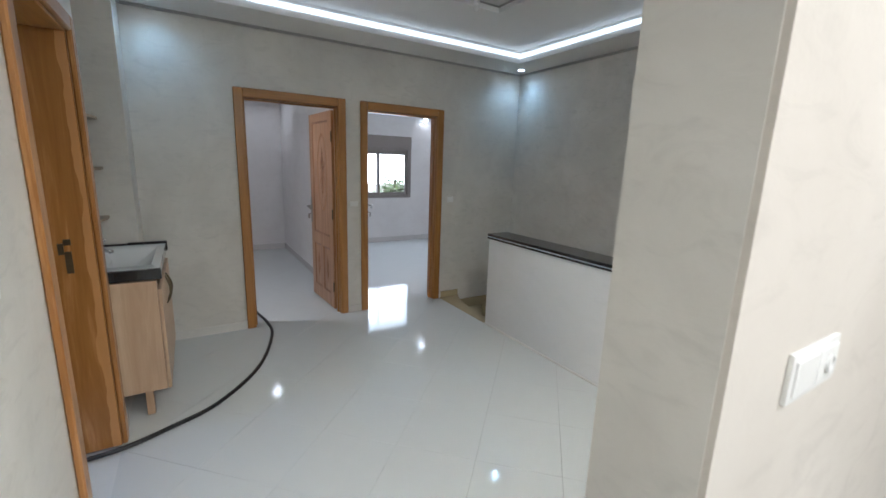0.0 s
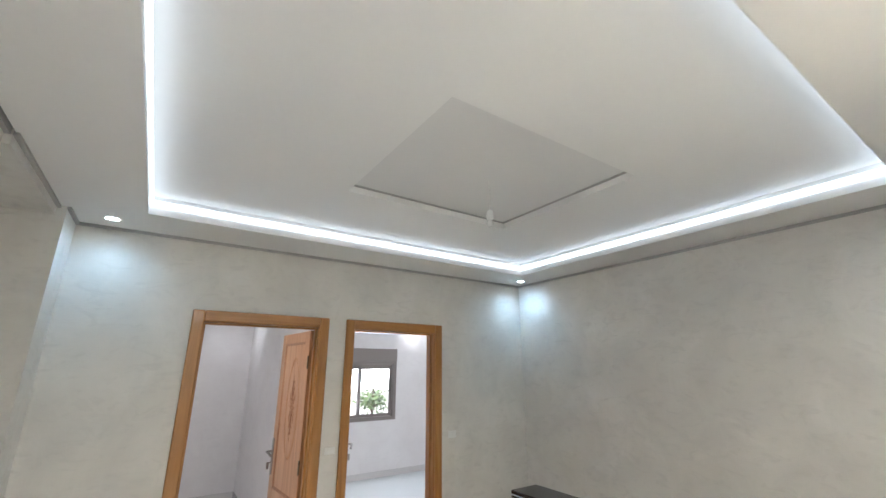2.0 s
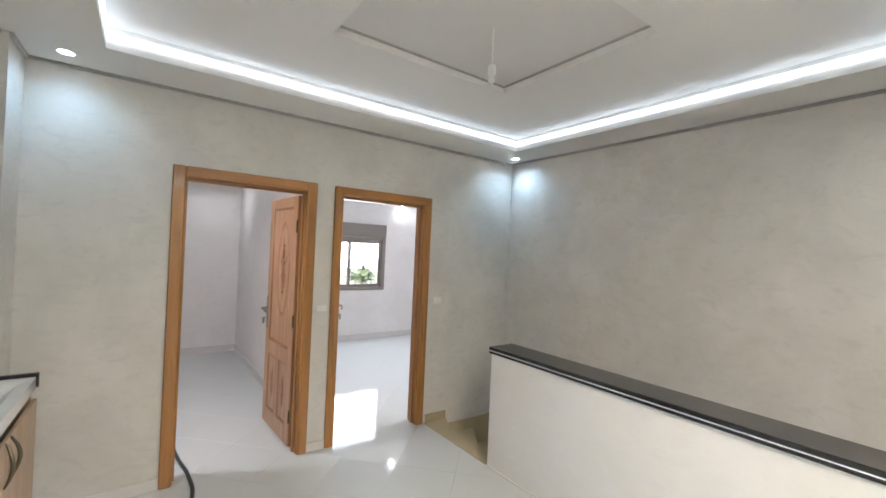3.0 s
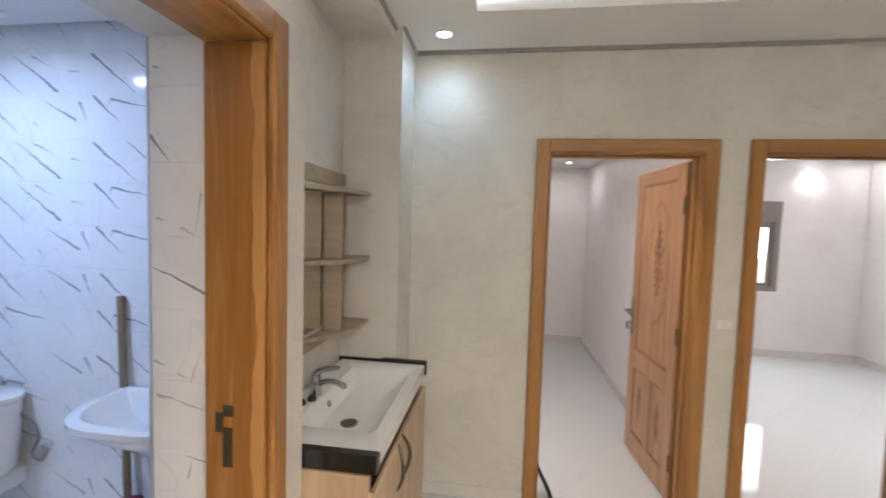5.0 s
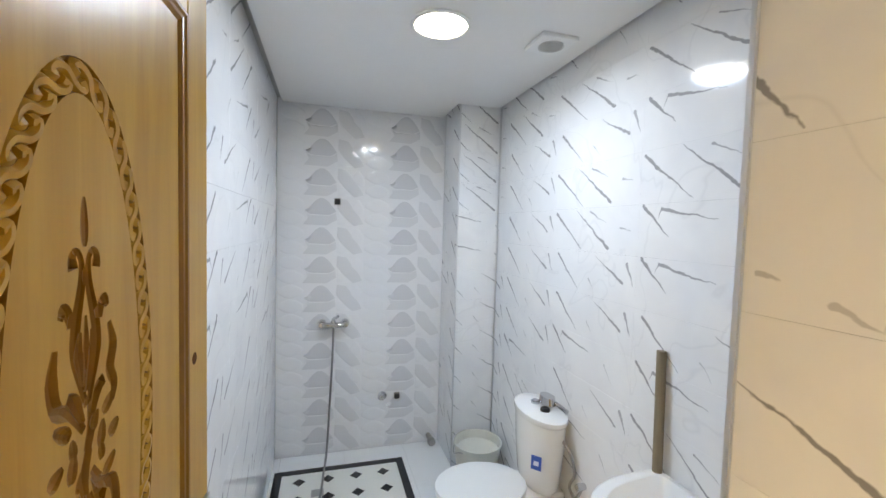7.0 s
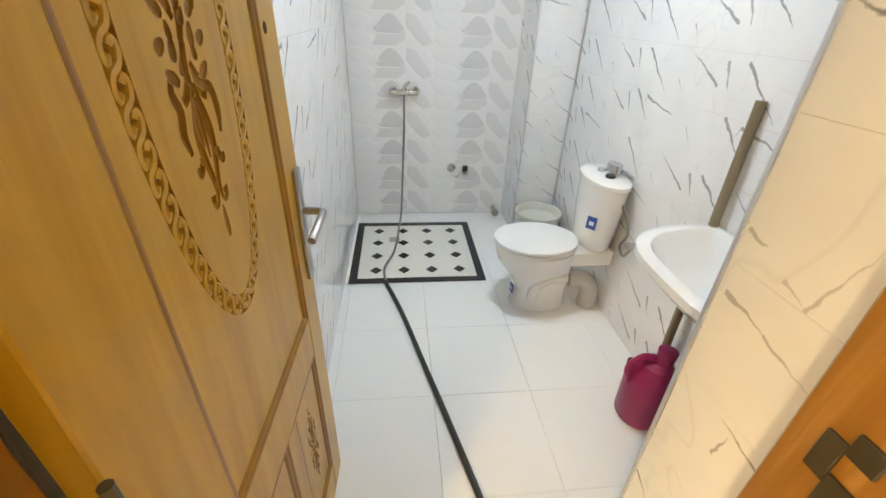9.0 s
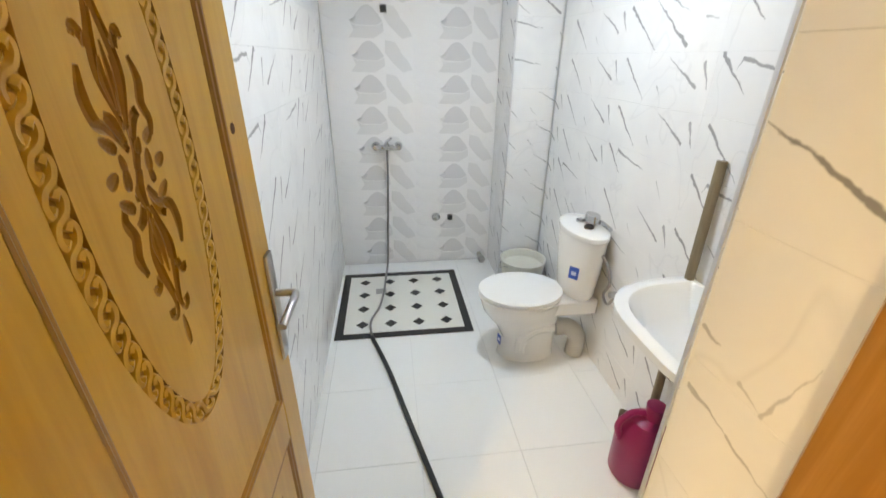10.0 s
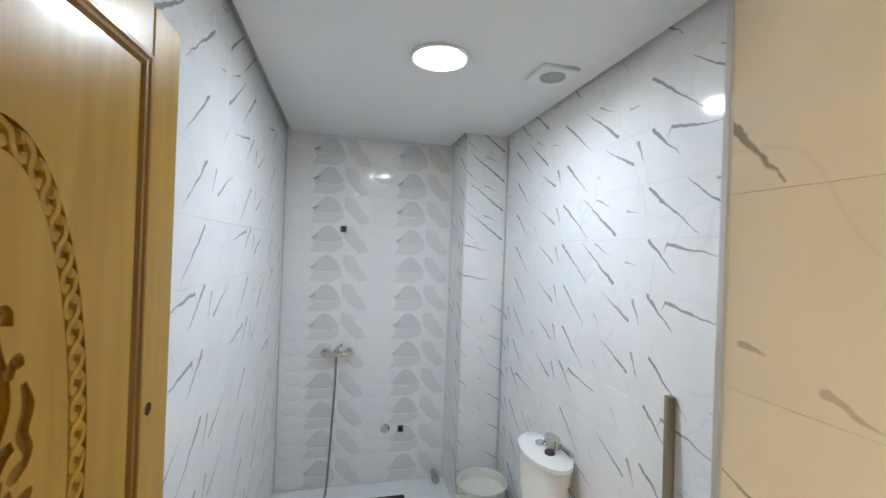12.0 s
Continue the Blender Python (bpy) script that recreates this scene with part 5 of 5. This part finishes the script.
sink = thing("pedestal_sink", "white ceramic pedestal washbasin on the tiled wall", "sink")
PX = -1.05
def basin_ring(z, k, dy=0.0):
    """Rounded outline whose straight side lies on the wall."""
    pts = []
    for i in range(40):
        a = i * math.tau / 40
        c, s = math.cos(a), math.sin(a)
        x = 0.335 * k * (abs(c) ** 0.62) * (1 if c >= 0 else -1)
        y = -0.375 * k * (abs(s) ** 0.72) if s < 0 else 0.02 * (abs(s) ** 0.5)
        pts.append(Vector((PX + x, 3.468 + dy + y, z)))
    return pts
part("bowl", loft([basin_ring(0.62, 0.30, -0.06), basin_ring(0.68, 0.55, -0.03), basin_ring(0.76, 0.90), basin_ring(0.80, 1.0), basin_ring(0.825, 1.0), basin_ring(0.832, 0.97), basin_ring(0.832, 0.86, -0.015), basin_ring(0.815, 0.80, -0.03), basin_ring(0.74, 0.62, -0.06), basin_ring(0.71, 0.35, -0.09)]), CERAMIC, sink, "", True)
part("pedestal", loft([oval(PX, 3.40, 0.085, 0.085, 0.002), oval(PX, 3.40, 0.08, 0.08, 0.05), oval(PX, 3.40, 0.068, 0.075, 0.35), oval(PX, 3.39, 0.08, 0.085, 0.60), oval(PX, 3.39, 0.11, 0.10, 0.69)]), CERAMIC, sink, "", True)
sticker(sink, pose(PX - 0.045, 3.345, 0.30, 0, 0, -38), 0.045, 0.07)
part("tap_knob", lathe([(0.02, 0.832), (0.022, 0.85), (0.014, 0.88), (0.02, 0.89), (0.016, 0.90)], 16, True, pose(PX + 0.05, 3.45, 0)), CHROME, sink, "", True)

broom = thing("broom", "wooden broomstick with a brown brush leaning on the wall", "broom")
part("stick", tube([(-1.32, 3.445, 0.06), (-1.378, 3.478, 1.255)], 0.0165, 12), STICK_WOOD, broom, "", True)
part("brush_head", loft([oval(-1.40, 3.445, 0.10, 0.035, 0.002), oval(-1.40, 3.445, 0.10, 0.04, 0.05), oval(-1.38, 3.45, 0.07, 0.03, 0.085), oval(-1.347, 3.455, 0.03, 0.02, 0.11)]), BRUSH, broom, "", True)

jug = thing("watering_jug", "magenta plastic jug with a handle and spout", "jug")
JX, JY = -1.225, 3.345
part("body", loft([oval(JX, JY, 0.085, 0.085, 0.002), oval(JX, JY, 0.095, 0.095, 0.02), oval(JX, JY, 0.097, 0.097, 0.18), oval(JX, JY, 0.090, 0.090, 0.24), oval(JX + 0.005, JY + 0.005, 0.060, 0.060, 0.295), oval(JX + 0.01, JY + 0.02, 0.032, 0.032, 0.31), oval(JX + 0.01, JY + 0.02, 0.036, 0.036, 0.37), oval(JX + 0.01, JY + 0.02, 0.030, 0.030, 0.372)]), MAGENTA, jug, "", True)
part("handle", tube(spline([(JX + 0.0, JY - 0.01, 0.325), (JX - 0.01, JY - 0.06, 0.325), (JX - 0.01, JY - 0.105, 0.27), (JX - 0.005, JY - 0.088, 0.20)], 7), 0.013, 10), MAGENTA, jug, "", True)

# ---- tiles, last ----
ROOT = 0.45
C45 = (5.04 / 2 - 1.645 / 2, 5.04 / 2 + 1.645 / 2)
flat = Matrix()
for u0, u1, v0, v1 in ((WX, 2.606, SY0, 4.26), (WX, EX + 0.1, -2.6, SY0), (-0.5, 1.58, 4.26, 7.82), (1.64, 5.0, 4.26, 7.75)):
    lay(floor, FLOOR_TILE, flat, u0, u1, v0, v1, ROOT, ROOT, C45[0], C45[1], 45.0, gap=0.0009, cut=0.0006)
lay(floor_bath, BATH_FLOOR, flat, BX, -0.40, BS - 0.01, BN + 0.01, 0.445, 0.435, -0.93, 2.485, 0.0, gap=0.001, cut=0.0008)
TZ0, TH, TWD = 0.176, 0.20, 0.60
lay(wall_bath_north, MARBLE, plane_at((0, BN, 0), (1, 0, 0), (0, 0, 1)), -2.88, BE - 0.01, 0.0, BC + 0.01, TWD, TH, -0.94, TZ0, gap=0.0003, cut=0.0004)
lay(wall_bath_north, MARBLE, plane_at((-2.88, 0, 0), (0, 1, 0), (0, 0, 1)), 3.20, BN - 0.011, 0.0, BC + 0.01, TWD, TH, 3.20, TZ0, gap=0.0003, cut=0.0004)
lay(wall_bath_north, MARBLE, plane_at((0, 3.20, 0), (1, 0, 0), (0, 0, 1)), BX, -2.892, 0.0, BC + 0.01, TWD, TH, -2.88, TZ0, gap=0.0003, cut=0.0004)
lay(wall_bath_south, MARBLE_FLIP, plane_at((0, BS, 0), (-1, 0, 0), (0, 0, 1)), 0.62, -BX, 0.0, BC + 0.01, TWD, TH, 0.62, TZ0, gap=0.0003, cut=0.0004)
lay(wall_bath_east, MARBLE, plane_at((BE - 0.006, 0, 0), (0, -1, 0), (0, 0, 1)), -BN + 0.011, -2.824, 0.0, BC + 0.01, TWD, TH, -2.83, TZ0, gap=0.0003, thick=0.003, cut=0.0004)
lay(wall_bath_east, MARBLE_RETURN, plane_at((0, 2.815, 0), (1, 0, 0), (0, 0, 1)), BE - 0.006, -0.408, 0.0, BC + 0.01, TWD, TH, -0.61, TZ0, gap=0.0003, thick=0.011, cut=0.0004)

# relief tiles of the shower wall: one mesh, long hexagons in three glazes
def relief_tile(w, h):
    me = bpy.data.meshes.new("relief_tile")
    vs, fs, mi = [], [], []
    def put(poly, z0, z1, mat, rings=((1.0, 0.0), (0.95, 0.35), (0.86, 0.66), (0.70, 0.87), (0.40, 1.0)), fine=0.55):
        """A pillow over an outline: rounded at its edge, almost flat in the middle."""
        n, i = len(poly), len(vs)
        cx, cy = sum(q[0] for q in poly) / n, sum(q[1] for q in poly) / n
        for shrink, lift in rings:
            vs.extend([(cx + (q[0] - cx) * (1 - (1 - shrink) * fine), cy + (q[1] - cy) * shrink, z0 + (z1 - z0) * lift) for q in poly])
        last = i + n * (len(rings) - 1)
        fs.append(tuple(range(last, last + n)))
        mi.append(mat)
        for r in range(len(rings) - 1):
            for k in range(n):
                a, b = i + r * n + k, i + r * n + (k + 1) % n
                fs.append((a, b, b + n, a + n))
                mi.append(mat)
    put([(0, 0), (w, 0), (w, h), (0, h)], -0.012, -0.0008, 0, ((1.0, 0.0), (1.0, 1.0)))
    inside = lambda poly: clip(poly, 0.0002, w - 0.0002, 0.0002, h - 0.0002)
    # domed grey cap over a paler apron, a slanting grey ribbon, and white lens-shaped scales between
    def arc(x0, x1, y0, y1, steps=7):
        return [(x0 + (x1 - x0) * k / steps, y0 + (y1 - y0) * math.sin(math.pi * k / steps)) for k in range(steps + 1)]
    put(inside(arc(0.395, 0.195, h * 0.50, h * 0.96) + [(0.178, h * 0.52), (0.215, h * 0.40), (0.350, h * 0.38)]), -0.0008, 0.0006, 2)
    put(inside([(0.170, h * 0.04), (0.330, h * 0.02), (0.400, h * 0.22), (0.395, h * 0.47), (0.352, h * 0.36), (0.214, h * 0.37), (0.186, h * 0.47), (0.205, h * 0.26)]), -0.0008, 0.0002, 1)
    put(inside([(0.520, h * 0.02), (0.585, h * 0.10), (0.560, h * 0.34), (0.470, h * 0.92), (0.405, h * 0.98), (0.402, h * 0.62), (0.440, h * 0.36)]), -0.0008, 0.0006, 1)
    for y in (0.25, 0.75):
        lens = arc(0.178, 0.004, h * y + h * 0.06, h * y + h * 0.235) + arc(0.002, 0.176, h * y - h * 0.06, h * y - h * 0.235)
        put(inside(lens), -0.0008, 0.0014, 0)
    put(inside(arc(0.590, 0.500, h * 0.62, h * 0.93) + [(0.530, h * 0.45), (0.590, h * 0.40)]), -0.0008, 0.0008, 0)
    put(inside([(0.405, h * 0.06), (0.500, h * 0.04), (0.425, h * 0.46), (0.408, h * 0.50)]), -0.0008, 0.0004, 0)
    me.from_pydata(vs, [], fs)
    for p, k in zip(me.polygons, mi):
        p.material_index = k
        p.use_smooth = p.index > 4
    for mt in (HEX_WHITE, HEX_LIGHT, HEX_GREY):
        me.materials.append(mt)
    me.update()
    return me


RW, RH = 0.5935, 0.207
relief = relief_tile(RW, RH)
wall_frame = plane_at((BX - 0.006, 0, 0), (0, 1, 0), (0, 0, 1))
for i in range(2):
    for j in range(13):
        ob = new("relief_tile", relief)
        ob.matrix_world = wall_frame @ Matrix.Translation((BS + 0.002 + i * RW, j * RH, 0))
        ob.parent = wall_bath_west
